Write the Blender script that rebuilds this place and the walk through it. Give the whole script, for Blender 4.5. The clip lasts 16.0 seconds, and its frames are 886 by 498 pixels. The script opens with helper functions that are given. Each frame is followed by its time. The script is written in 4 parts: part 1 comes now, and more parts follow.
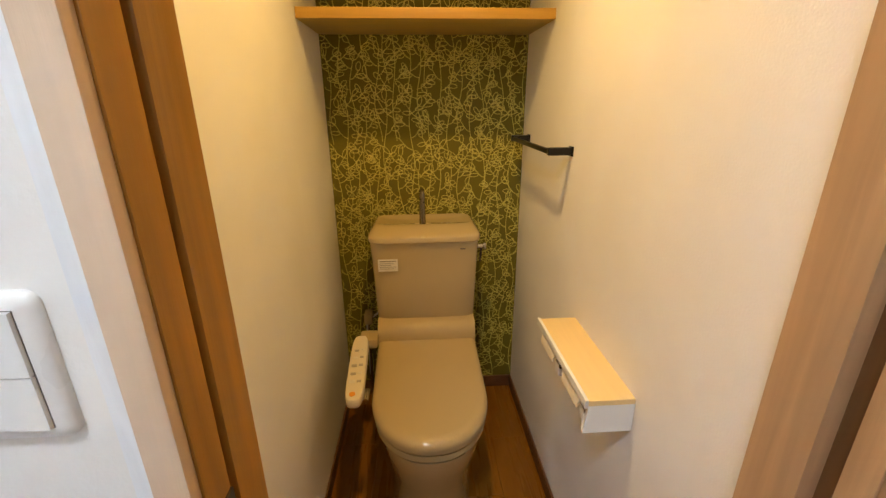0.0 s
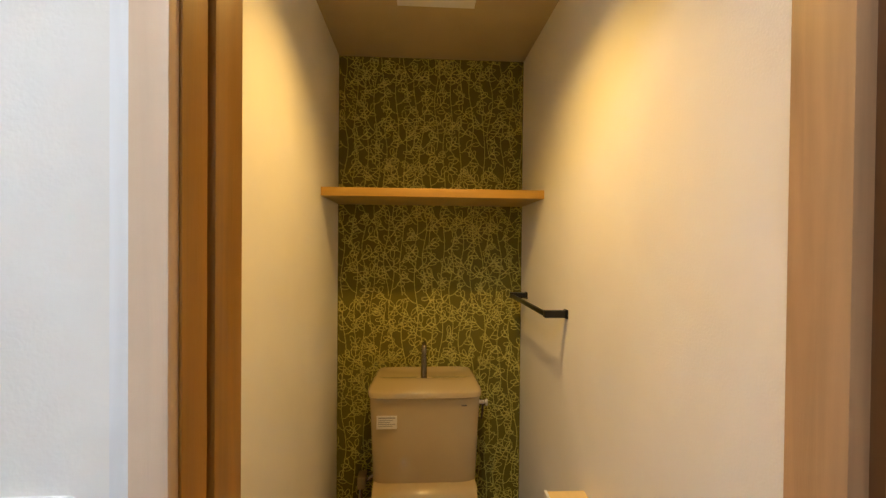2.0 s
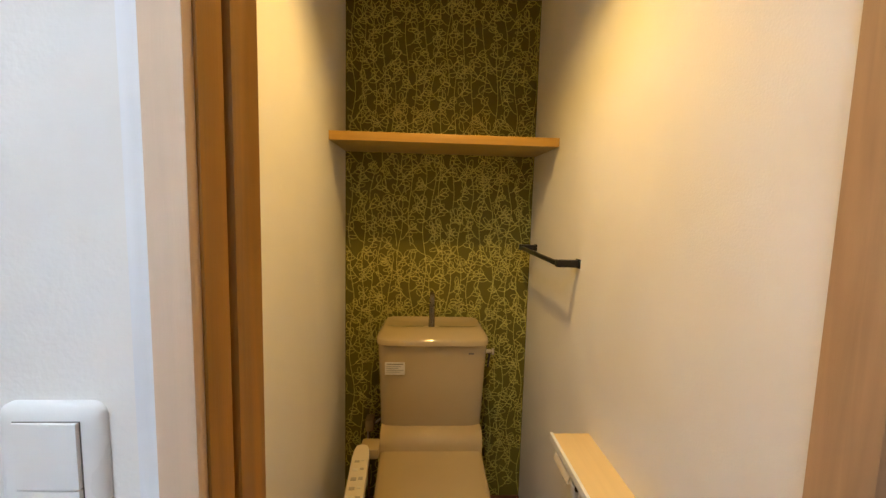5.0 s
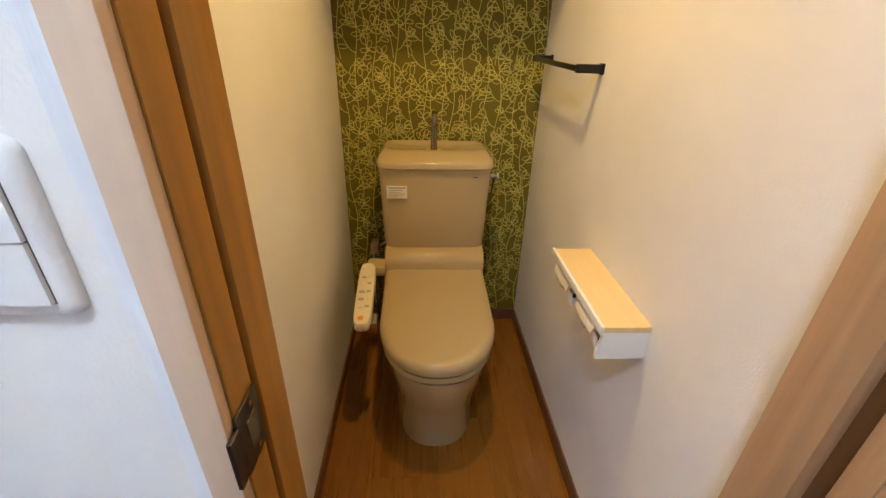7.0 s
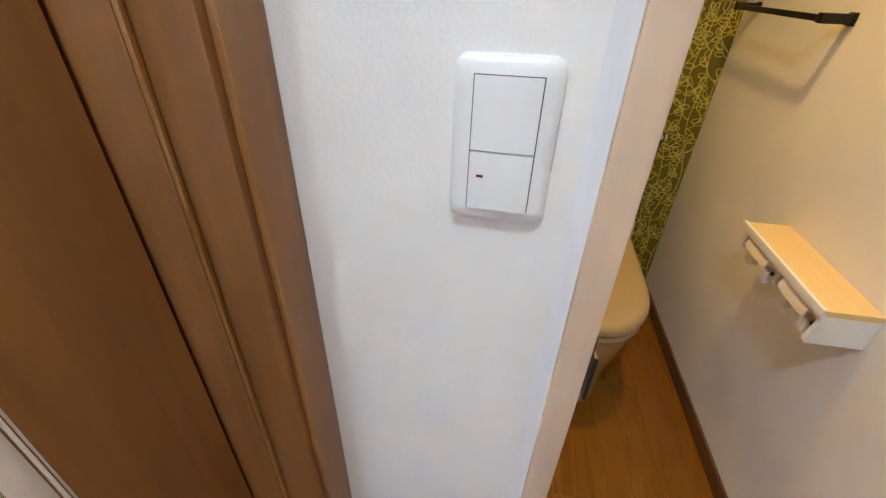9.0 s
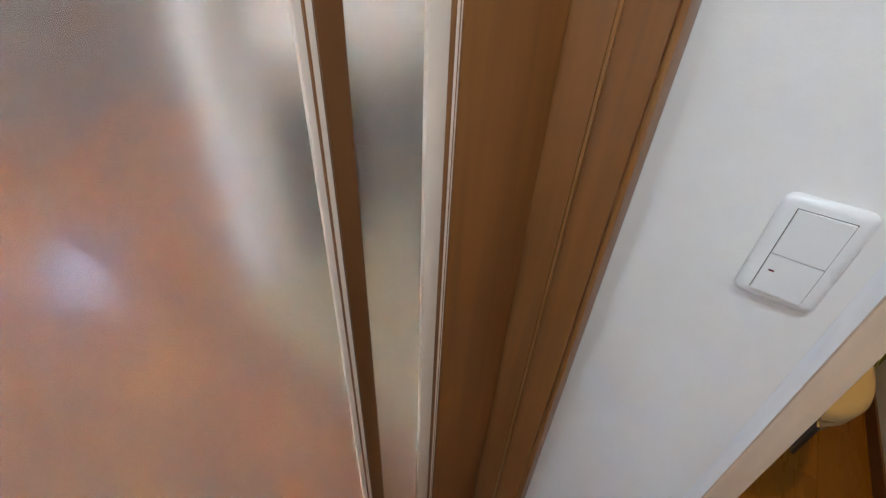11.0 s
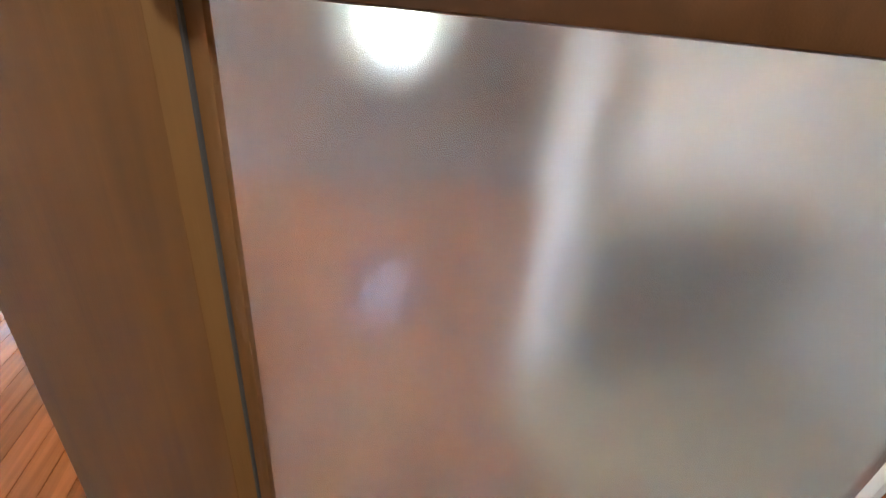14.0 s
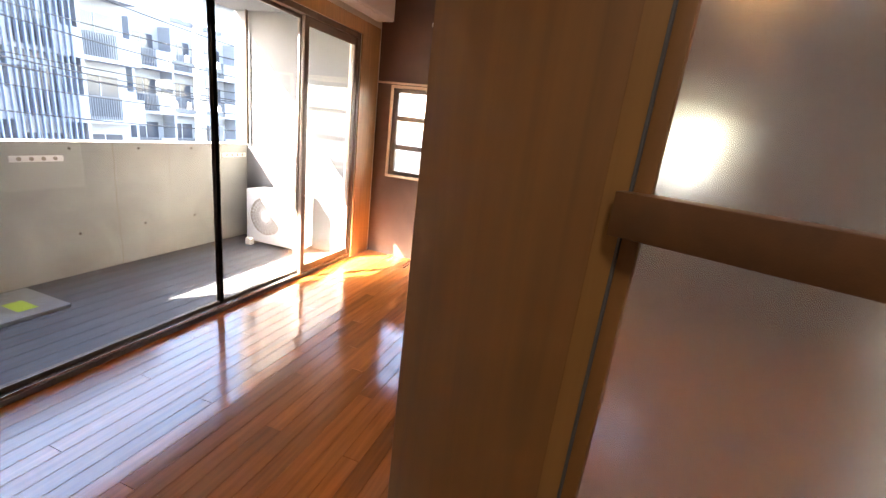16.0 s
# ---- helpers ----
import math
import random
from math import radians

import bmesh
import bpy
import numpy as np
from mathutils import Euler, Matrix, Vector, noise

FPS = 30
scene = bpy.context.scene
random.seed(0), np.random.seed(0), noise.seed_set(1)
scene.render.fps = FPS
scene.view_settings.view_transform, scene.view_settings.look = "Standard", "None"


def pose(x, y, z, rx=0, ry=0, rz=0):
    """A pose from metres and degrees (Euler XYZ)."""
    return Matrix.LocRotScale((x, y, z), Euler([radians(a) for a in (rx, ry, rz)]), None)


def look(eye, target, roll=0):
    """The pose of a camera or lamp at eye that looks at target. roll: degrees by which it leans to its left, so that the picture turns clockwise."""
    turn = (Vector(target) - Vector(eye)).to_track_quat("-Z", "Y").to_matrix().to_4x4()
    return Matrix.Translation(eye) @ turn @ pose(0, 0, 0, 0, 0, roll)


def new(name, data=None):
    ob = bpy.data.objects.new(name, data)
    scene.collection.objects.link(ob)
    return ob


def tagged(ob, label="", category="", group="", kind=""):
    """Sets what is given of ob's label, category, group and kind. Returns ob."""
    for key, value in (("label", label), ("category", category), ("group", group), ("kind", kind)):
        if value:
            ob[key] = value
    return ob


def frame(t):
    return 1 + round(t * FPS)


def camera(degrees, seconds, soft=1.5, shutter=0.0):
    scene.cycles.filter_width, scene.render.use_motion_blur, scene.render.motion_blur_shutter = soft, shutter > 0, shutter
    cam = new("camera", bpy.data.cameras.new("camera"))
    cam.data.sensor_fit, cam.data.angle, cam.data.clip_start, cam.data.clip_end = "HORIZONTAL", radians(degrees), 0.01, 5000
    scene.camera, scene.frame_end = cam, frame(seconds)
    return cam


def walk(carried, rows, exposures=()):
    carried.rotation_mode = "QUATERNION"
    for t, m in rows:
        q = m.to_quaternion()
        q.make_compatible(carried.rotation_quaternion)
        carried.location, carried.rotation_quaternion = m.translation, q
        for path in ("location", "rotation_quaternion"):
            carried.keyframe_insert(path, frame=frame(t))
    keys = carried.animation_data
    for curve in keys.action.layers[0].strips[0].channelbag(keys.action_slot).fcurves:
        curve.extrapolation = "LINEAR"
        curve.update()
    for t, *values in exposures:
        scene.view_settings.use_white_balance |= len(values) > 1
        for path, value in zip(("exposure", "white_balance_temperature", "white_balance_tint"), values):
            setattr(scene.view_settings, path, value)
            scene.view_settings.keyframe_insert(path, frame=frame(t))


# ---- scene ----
cam = camera(93.0, 16.0, soft=1.4)
ROWS = (  # seconds, eye, heading, tilt down, lean
    (0, (0.342, -0.266, 1.334), -3.58, 19.27, -0.40),
    (0.5, (0.342, -0.280, 1.352), -3.64, 14.74, -0.20),
    (1, (0.341, -0.293, 1.371), -3.72, 10.02, 0.30),
    (1.5, (0.341, -0.307, 1.389), -3.63, 5.16, 0.80),
    (2, (0.336, -0.317, 1.405), -3.38, 0.60, 0.52),
    (2.5, (0.330, -0.327, 1.422), -3.30, -2.95, 0.43),
    (3, (0.325, -0.337, 1.438), -3.31, -5.24, 0.27),
    (3.2, (0.323, -0.341, 1.445), -3.34, -5.48, 0.90),
    (5.5, (0.312, -0.275, 1.332), -3.13, 11.86, 1.60),
    (6, (0.314, -0.257, 1.305), -3.31, 17.94, 1.50),
    (6.5, (0.315, -0.244, 1.286), -3.49, 23.21, 1.60),
    (7, (0.310, -0.240, 1.276), -3.55, 27.29, 1.60),
    (7.5, (0.282, -0.246, 1.275), -3.18, 30.07, 2.00),
    (8, (0.223, -0.256, 1.277), -0.71, 31.59, 1.80),
    (8.5, (0.142, -0.264, 1.268), 3.37, 32.63, 1.90),
    (9, (0.065, -0.285, 1.261), 8.83, 33.22, 1.90),
    (9.2, (0.036, -0.292, 1.257), 11.67, 33.80, 2.00),
    (11.3, (-0.046, -0.507, 1.412), 39.22, 37.16, 3.03),
    (12, (-0.092, -0.608, 1.437), 51.76, 37.68, 2.50),
    (12.5, (-0.099, -0.671, 1.456), 59.16, 34.40, 4.60),
    (13, (-0.124, -0.687, 1.474), 65.14, 33.74, 4.98),
    (13.5, (-0.152, -0.680, 1.492), 69.00, 31.20, 6.20),
    (14, (-0.183, -0.652, 1.513), 72.88, 26.91, 6.24),
    (14.4, (-0.187, -0.645, 1.537), 69.20, 21.80, 7.30),
    (14.6, (-0.187, -0.641, 1.545), 74.02, 21.65, 6.97),
    (14.8, (-0.175, -0.651, 1.545), 78.40, 20.30, 7.30),
    (15, (-0.157, -0.662, 1.543), 84.36, 18.92, 7.57),
    (15.5, (-0.183, -0.665, 1.558), 104.69, 16.60, 7.39),
    (15.8, (-0.172, -0.720, 1.570), 107.60, 16.05, 7.00),
    (16, (-0.162, -0.748, 1.576), 108.24, 15.82, 6.77),
)


def carried_pose(eye, heading, tilt, lean):
    h, p = radians(heading), radians(tilt)
    way = Vector((-math.sin(h) * math.cos(p), math.cos(h) * math.cos(p), -math.sin(p)))
    return look(eye, Vector(eye) + way, lean)


walk(cam, [(t, carried_pose(e, h, p, r)) for t, e, h, p, r in ROWS],
     exposures=((0.0, 6.48, 6500, 10), (0.7, 6.45, 6500, 10), (1.5, 6.28, 6500, 10), (3.0, 5.98, 6500, 10), (5.5, 6.32, 6000, 10),
                (7.5, 6.62, 5700, 10), (9.2, 6.38, 6300, 10), (11.3, 6.02, 6200, 9), (12.5, 6.05, 6200, 8), (14.0, 5.92, 5900, 7),
                (14.5, 5.80, 5900, 7), (15.0, 5.35, 6300, 10), (15.5, 5.08, 7100, 14), (16.0, 4.95, 7500, 17)))

# ---- light ----
SUN_WAY = Vector((-0.64, 0.509, -0.571)).normalized()
sky_world = bpy.data.worlds.new("sky")
scene.world = sky_world
sky_world.use_nodes = True
sky_nodes = sky_world.node_tree.nodes
sky_tex = sky_nodes.new("ShaderNodeTexSky")
sky_tex.sky_type = "NISHITA"
sky_tex.sun_disc = False
sky_tex.sun_elevation = radians(34.8)
sky_tex.sun_rotation = math.atan2(-SUN_WAY.x, -SUN_WAY.y)
sky_world.node_tree.links.new(sky_tex.outputs[0], sky_nodes["Background"].inputs[0])
sky_nodes["Background"].inputs[1].default_value = 0.12


def lamp(name, kind, m, energy, colour, **more):
    data = bpy.data.lights.new(name, kind)
    data.energy, data.color = energy, colour
    for key, value in more.items():
        if key == "size":
            data.size = value
        elif key == "angle":
            data.angle = value
        elif key == "radius":
            data.shadow_soft_size = value
        elif key == "cone":
            data.spot_size = value
            data.spot_blend = 1.0
    ob = new(name, data)
    ob.matrix_world = m
    return ob


lamp("sun", "SUN", look((0, 0, 10), Vector((0, 0, 10)) + SUN_WAY), 4.0, (1.0, 0.95, 0.86), angle=radians(0.53))
# the toilet's warm ceiling light, and an unseen fill lamp added to brighten the hall
lamp("toilet_lamp", "SPOT", pose(0.385, 0.64, 2.150), 0.52, (1.0, 0.60, 0.16), radius=0.03, cone=radians(136))
lamp("hall_fill_lamp", "AREA", look((0.02, -0.62, 2.312), (0.02, -0.62, 0)), 0.165, (0.82, 0.91, 1.0), size=0.22)
ROOM_LAMPS = ((-4.40, 0.20), (-3.00, -0.70), (-3.20, -2.30))
for x_, y_ in ROOM_LAMPS:
    lamp("room_lamp", "SPOT", pose(x_, y_, 2.835), 0.28, (1.0, 0.62, 0.28), radius=0.05, cone=radians(150))

# ---- materials ----


def material(name, colour, rough=0.6, metal=0.0, vary=0.08, scale=14.0, stretch=(1, 1, 1), bump=0.15, fine=220.0,
             gloss_vary=0.08, coat=0.0, per_piece=0.0, dark=None, fleck=0.0):
    """Procedural surface: base colour varied at two scales, fine relief, uneven gloss."""
    m = bpy.data.materials.new(name)
    m.use_nodes = True
    n, l = m.node_tree.nodes, m.node_tree.links
    p = n["Principled BSDF"]
    co = n.new("ShaderNodeTexCoord")
    mp = n.new("ShaderNodeMapping")
    mp.inputs["Scale"].default_value = stretch
    l.new(co.outputs["Object"], mp.inputs["Vector"])
    big = n.new("ShaderNodeTexNoise")
    big.inputs["Scale"].default_value = scale
    big.inputs["Detail"].default_value = 5
    big.inputs["Distortion"].default_value = 0.6
    l.new(mp.outputs[0], big.inputs["Vector"])
    small = n.new("ShaderNodeTexNoise")
    small.inputs["Scale"].default_value = fine
    small.inputs["Detail"].default_value = 3
    l.new(mp.outputs[0], small.inputs["Vector"])
    ramp = n.new("ShaderNodeValToRGB")
    lo = dark or tuple(c * (1 - 2.2 * vary) for c in colour)
    hi = tuple(min(1, c * (1 + vary)) for c in colour)
    ramp.color_ramp.elements[0].position, ramp.color_ramp.elements[1].position = 0.3, 0.68
    ramp.color_ramp.elements[0].color, ramp.color_ramp.elements[1].color = (*lo, 1), (*hi, 1)
    l.new(big.outputs["Fac"], ramp.inputs["Fac"])
    out = ramp.outputs["Color"]
    if fleck:
        mixf = n.new("ShaderNodeMix")
        mixf.data_type, mixf.blend_type = "RGBA", "MULTIPLY"
        mixf.inputs[0].default_value = fleck
        l.new(out, mixf.inputs[6])
        l.new(small.outputs["Fac"], mixf.inputs[7])
        out = mixf.outputs[2]
    if per_piece:
        info = n.new("ShaderNodeObjectInfo")
        hsv = n.new("ShaderNodeHueSaturation")
        span = n.new("ShaderNodeMapRange")
        span.inputs["To Min"].default_value, span.inputs["To Max"].default_value = 1 - per_piece, 1 + per_piece
        l.new(info.outputs["Random"], span.inputs["Value"])
        l.new(span.outputs[0], hsv.inputs["Value"])
        l.new(out, hsv.inputs["Color"])
        out = hsv.outputs[0]
    l.new(out, p.inputs["Base Color"])
    gl = n.new("ShaderNodeMapRange")
    gl.inputs["To Min"].default_value, gl.inputs["To Max"].default_value = max(0.02, rough - gloss_vary), min(1, rough + gloss_vary)
    l.new(big.outputs["Fac"], gl.inputs["Value"])
    l.new(gl.outputs[0], p.inputs["Roughness"])
    p.inputs["Metallic"].default_value = metal
    p.inputs["Coat Weight"].default_value = coat
    p.inputs["Coat Roughness"].default_value = 0.08
    if bump:
        b = n.new("ShaderNodeBump")
        b.inputs["Strength"].default_value, b.inputs["Distance"].default_value = bump, 0.002
        l.new(small.outputs["Fac"], b.inputs["Height"])
        l.new(b.outputs[0], p.inputs["Normal"])
    return m


def clear_glass(name, rough=0.0, tint=(1, 1, 1), ior=1.45):
    m = bpy.data.materials.new(name)
    m.use_nodes = True
    p = m.node_tree.nodes["Principled BSDF"]
    p.inputs["Base Color"].default_value = (*tint, 1)
    p.inputs["Transmission Weight"].default_value = 1
    p.inputs["Roughness"].default_value = rough
    p.inputs["IOR"].default_value = ior
    return m


def glowing(name, colour, strength):
    m = bpy.data.materials.new(name)
    m.use_nodes = True
    p = m.node_tree.nodes["Principled BSDF"]
    p.inputs["Base Color"].default_value = (0.9, 0.9, 0.9, 1)
    p.inputs["Emission Color"].default_value = (*colour, 1)
    p.inputs["Emission Strength"].default_value = strength
    return m


UPRIGHT, ALONG_X, ALONG_Y = (9, 9, 0.5), (0.5, 9, 9), (9, 0.5, 9)
M_PAPER = material("white_wallpaper", (0.80, 0.78, 0.74), 0.75, vary=0.02, scale=3, bump=0.22, fine=260)
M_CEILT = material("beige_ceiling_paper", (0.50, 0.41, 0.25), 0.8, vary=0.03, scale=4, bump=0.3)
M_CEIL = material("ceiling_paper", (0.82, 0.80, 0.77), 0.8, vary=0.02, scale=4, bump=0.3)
M_OLIVE = material("olive_wallpaper", (0.132, 0.114, 0.004), 0.8, vary=0.07, scale=6, bump=0.3)
M_VINE = material("pale_print", (0.64, 0.58, 0.12), 0.65, vary=0.08, scale=30, bump=0.1)
M_JAMB = material("honey_wood", (0.39, 0.185, 0.022), 0.42, vary=0.10, scale=6, stretch=UPRIGHT, bump=0.12, fine=90)
M_CASE = material("pale_maple", (0.66, 0.49, 0.34), 0.45, vary=0.03, scale=6, stretch=UPRIGHT, bump=0.1, fine=90)
M_CAULK = material("white_caulk", (0.80, 0.81, 0.82), 0.5, vary=0.05, scale=9, stretch=(3, 3, 0.4), bump=0.3, fine=60)
M_JAMBR = material("tan_wood", (0.44, 0.27, 0.14), 0.45, vary=0.08, scale=6, stretch=UPRIGHT, bump=0.1, fine=90)
M_SHELF = material("maple_board", (0.44, 0.31, 0.085), 0.45, vary=0.08, scale=6, stretch=ALONG_X, bump=0.1, fine=90)
M_DOOR = material("brown_door_wood", (0.235, 0.094, 0.020), 0.55, vary=0.09, scale=5, stretch=UPRIGHT, bump=0.1, fine=90)
# door wood made lighter, so edges and the bevel show a painted highlight
M_LITEDGE = material("lit_edge_wood", (0.28, 0.125, 0.032), 0.4, vary=0.09, scale=5, stretch=UPRIGHT, bump=0.1, fine=90)
M_EDGE = material("honey_edge_band", (0.50, 0.285, 0.045), 0.42, vary=0.08, scale=6, stretch=ALONG_X, bump=0.1, fine=90)
M_DOORX = material("brown_rail_wood", (0.125, 0.045, 0.010), 0.4, vary=0.09, scale=5, stretch=(9, 9, 9), bump=0.1, fine=90)
M_FRAME = material("dark_frame_wood", (0.14, 0.060, 0.019), 0.4, vary=0.10, scale=5, stretch=UPRIGHT, bump=0.1, fine=90)
# cream colour carries the light that falls on the hinge-side beads
M_LITBEAD = material("lit_bead", (0.80, 0.71, 0.60), 0.6, vary=0.012, scale=40, bump=0.0)
M_TOILETFLOOR = material("oak_vinyl", (0.225, 0.088, 0.005), 0.28, per_piece=0.04, vary=0.05, scale=4, stretch=ALONG_Y, bump=0.1, fine=70)
M_BASE = material("dark_baseboard", (0.13, 0.055, 0.022), 0.4, vary=0.1, scale=5, stretch=(3, 3, 3), bump=0.08)
M_CERAMIC = material("beige_ceramic", (0.47, 0.37, 0.20), 0.05, vary=0.015, scale=3, bump=0.0, coat=0.6, gloss_vary=0.03)
M_SEAT = material("beige_plastic", (0.45, 0.345, 0.175), 0.07, vary=0.015, scale=3, bump=0.0, gloss_vary=0.0)
M_PANEL = material("cream_plastic", (0.72, 0.64, 0.50), 0.35, vary=0.02, scale=5, bump=0.02)
M_BUTTON = material("grey_button", (0.42, 0.38, 0.32), 0.4, vary=0.02, bump=0.02)
M_ORANGE = material("orange_button", (0.75, 0.30, 0.03), 0.35, vary=0.02, bump=0.0)
M_CHROME = material("chrome", (0.62, 0.60, 0.57), 0.12, metal=1.0, vary=0.03, bump=0.0)
# chrome of the tap, with its dark reflection put into the base colour
M_TAP = material("chrome_dark_reflection", (0.24, 0.21, 0.16), 0.22, metal=0.9, vary=0.05, bump=0.0)
M_BLACK = material("matt_black_metal", (0.012, 0.011, 0.010), 0.35, metal=0.3, vary=0.05, bump=0.05)
M_STRIKE = material("dark_bronze", (0.07, 0.055, 0.045), 0.38, metal=0.8, vary=0.08, bump=0.05)
M_WHITEP = material("white_plastic", (0.80, 0.80, 0.78), 0.3, vary=0.015, scale=4, bump=0.02)
M_GAP = material("dark_gap", (0.10, 0.085, 0.07), 0.6, vary=0.02, bump=0.0)
M_RED = material("red_lens", (0.16, 0.014, 0.012), 0.25, vary=0.02, bump=0.0)
M_BIRCH = material("pale_birch", (0.80, 0.60, 0.28), 0.5, vary=0.02, scale=6, stretch=ALONG_Y, bump=0.06, fine=90)
M_STICKER = material("paper_sticker", (0.72, 0.68, 0.60), 0.6, vary=0.03, scale=40, bump=0.03)
M_PRINT = material("grey_print", (0.30, 0.27, 0.22), 0.6, vary=0.03, bump=0.0)
M_FROST = clear_glass("frosted_glass", 0.24, (0.98, 0.99, 0.98))
frost_nodes, frost_links = M_FROST.node_tree.nodes, M_FROST.node_tree.links
frost_mix, frost_milk = frost_nodes.new("ShaderNodeMixShader"), frost_nodes.new("ShaderNodeBsdfTranslucent")
frost_milk.inputs["Color"].default_value = (0.97, 0.97, 0.96, 1)
frost_mix.inputs[0].default_value = 0.12
frost_links.new(frost_nodes["Principled BSDF"].outputs[0], frost_mix.inputs[1])
frost_links.new(frost_milk.outputs[0], frost_mix.inputs[2])
frost_links.new(frost_mix.outputs[0], frost_nodes["Material Output"].inputs["Surface"])
M_GLASS = clear_glass("window_glass", 0.0, (0.98, 0.99, 0.99))
M_PLANK = material("glossy_cherry_plank", (0.37, 0.112, 0.026), 0.13, vary=0.13, scale=4, stretch=ALONG_X, bump=0.03, fine=60,
                   coat=0.30, per_piece=0.30, gloss_vary=0.05)
M_SUBFLOOR = material("floor_joint", (0.05, 0.02, 0.01), 0.6, vary=0.05, bump=0.05)
M_ROOMWALL = material("cream_room_wall", (0.80, 0.75, 0.66), 0.75, vary=0.02, scale=3, bump=0.4, fine=300)
M_ACCENT = material("brown_accent_wall", (0.13, 0.075, 0.055), 0.7, vary=0.06, scale=4, bump=0.3, fine=300)
M_BRONZE = material("bronze_aluminium", (0.20, 0.15, 0.12), 0.42, metal=0.2, vary=0.05, bump=0.03)
M_REVEAL = material("honey_reveal", (0.50, 0.30, 0.14), 0.4, vary=0.08, scale=5, stretch=UPRIGHT, bump=0.08)
M_CONCRETE = material("cast_concrete", (0.42, 0.43, 0.40), 0.75, vary=0.08, scale=2.2, bump=0.35, fine=60, fleck=0.25)
# white render coloured dark grey, with the balcony's shade in the base colour
M_SHADEDWALL = material("shade_grey_render", (0.14, 0.143, 0.147), 0.75, vary=0.03, scale=2, bump=0.3)
M_DECK = material("grey_deck_board", (0.085, 0.092, 0.105), 0.75, vary=0.10, scale=4, stretch=ALONG_X, bump=0.2, fine=60, per_piece=0.1)
M_TILE = material("beige_floor_tile", (0.50, 0.42, 0.27), 0.4, vary=0.05, scale=4, bump=0.05)
M_KITCHEN = material("charcoal_panel", (0.07, 0.07, 0.065), 0.4, vary=0.05, scale=4, bump=0.05)
M_WORKTOP = material("pale_worktop", (0.48, 0.46, 0.38), 0.3, vary=0.04, scale=8, bump=0.03)
M_HATCH = material("galvanised_plate", (0.30, 0.31, 0.32), 0.45, metal=0.4, vary=0.12, scale=6, bump=0.1)
M_SPOT = glowing("lit_spot_diffuser", (1.0, 0.55, 0.20), 0.9)
M_LIGHT = glowing("lit_diffuser", (1.0, 0.80, 0.50), 0.05)

# ---- building helpers ----


def box(bm, x0, x1, y0, y1, z0, z1, bevel=0.0, segments=2):
    made = bmesh.ops.create_cube(bm, size=1)["verts"]
    bmesh.ops.scale(bm, vec=(abs(x1 - x0), abs(y1 - y0), abs(z1 - z0)), verts=made)
    bmesh.ops.translate(bm, vec=((x0 + x1) / 2, (y0 + y1) / 2, (z0 + z1) / 2), verts=made)
    if bevel:
        edges = list({e for v in made for e in v.link_edges})
        bmesh.ops.bevel(bm, geom=edges, offset=bevel, segments=segments, profile=0.6, affect="EDGES")
    return bm


def rod(bm, a, b, r0, r1=None, n=16, caps=True):
    a, b = Vector(a), Vector(b)
    way = b - a
    m = Matrix.Translation((a + b) / 2) @ way.to_track_quat("Z", "Y").to_matrix().to_4x4()
    bmesh.ops.create_cone(bm, cap_ends=caps, segments=n, radius1=r0, radius2=r0 if r1 is None else r1, depth=way.length, matrix=m)
    return bm


def rings(bm, loops, close_top=True, close_bottom=True):
    """A skin through loops of points, each loop a ring of the same count."""
    vs = [[bm.verts.new(p) for p in loop] for loop in loops]
    n = len(vs[0])
    for a, b in zip(vs, vs[1:]):
        for i in range(n):
            bm.faces.new((a[i], a[(i + 1) % n], b[(i + 1) % n], b[i]))
    if close_bottom:
        bm.faces.new(list(reversed(vs[0])))
    if close_top:
        bm.faces.new(vs[-1])
    return bm


def finish(name, bm, mat, smooth=False):
    bmesh.ops.recalc_face_normals(bm, faces=bm.faces)
    data = bpy.data.meshes.new(name)
    bm.to_mesh(data)
    bm.free()
    data.materials.append(mat)
    if smooth:
        data.polygons.foreach_set("use_smooth", [True] * len(data.polygons))
        data.set_sharp_from_angle(angle=radians(40))
    return data


def thing(name, bm, mat, label="", category="", kind="", smooth=False, group=""):
    ob = new(name, finish(name, bm, mat, smooth))
    return tagged(ob, label, category, group, kind)


def part(name, bm, mat, parent, label="", smooth=False):
    ob = new(name, finish(name, bm, mat, smooth))
    ob.parent = parent
    return tagged(ob, label)


def empty(name, place, label, category, group=""):
    ob = new(name)
    ob.matrix_world = Matrix.Translation(place)
    bpy.context.view_layer.update()
    return tagged(ob, label, category, group)


def B(*a, **k):
    return box(bmesh.new(), *a, **k)


def lay(parent, *obs):
    """Parts are drawn in world places: take the parent's place off."""
    inv = parent.matrix_world.inverted()
    for o in obs:
        o.matrix_parent_inverse = inv


def under(parent, name, bm, mat, label="", smooth=True):
    ob = part(name, bm, mat, parent, label, smooth)
    lay(parent, ob)
    return ob


def structure(name, bm, mat, label=""):
    return thing(name, bm, mat, label, "", "structure")


# ---- the setting: toilet ----
TW, TB, TC = 0.78, 1.47, 2.19
structure("subfloor_toilet", B(-0.0, TW, 0.0, TB, -0.05, -0.006), M_SUBFLOOR, "dark floor joints")
structure("wall_toilet_left", B(-0.187, 0.0, 0.12, TB + 0.1, 0, 2.6), M_PAPER, "white papered side wall")
structure("wall_toilet_right", B(TW, TW + 0.12, 0.10, TB + 0.1, 0, 2.6), M_PAPER, "white papered side wall")
structure("wall_toilet_back", B(0.0, TW, TB, TB + 0.1, 0, 2.6), M_OLIVE, "olive green wallpaper with pale twig print")
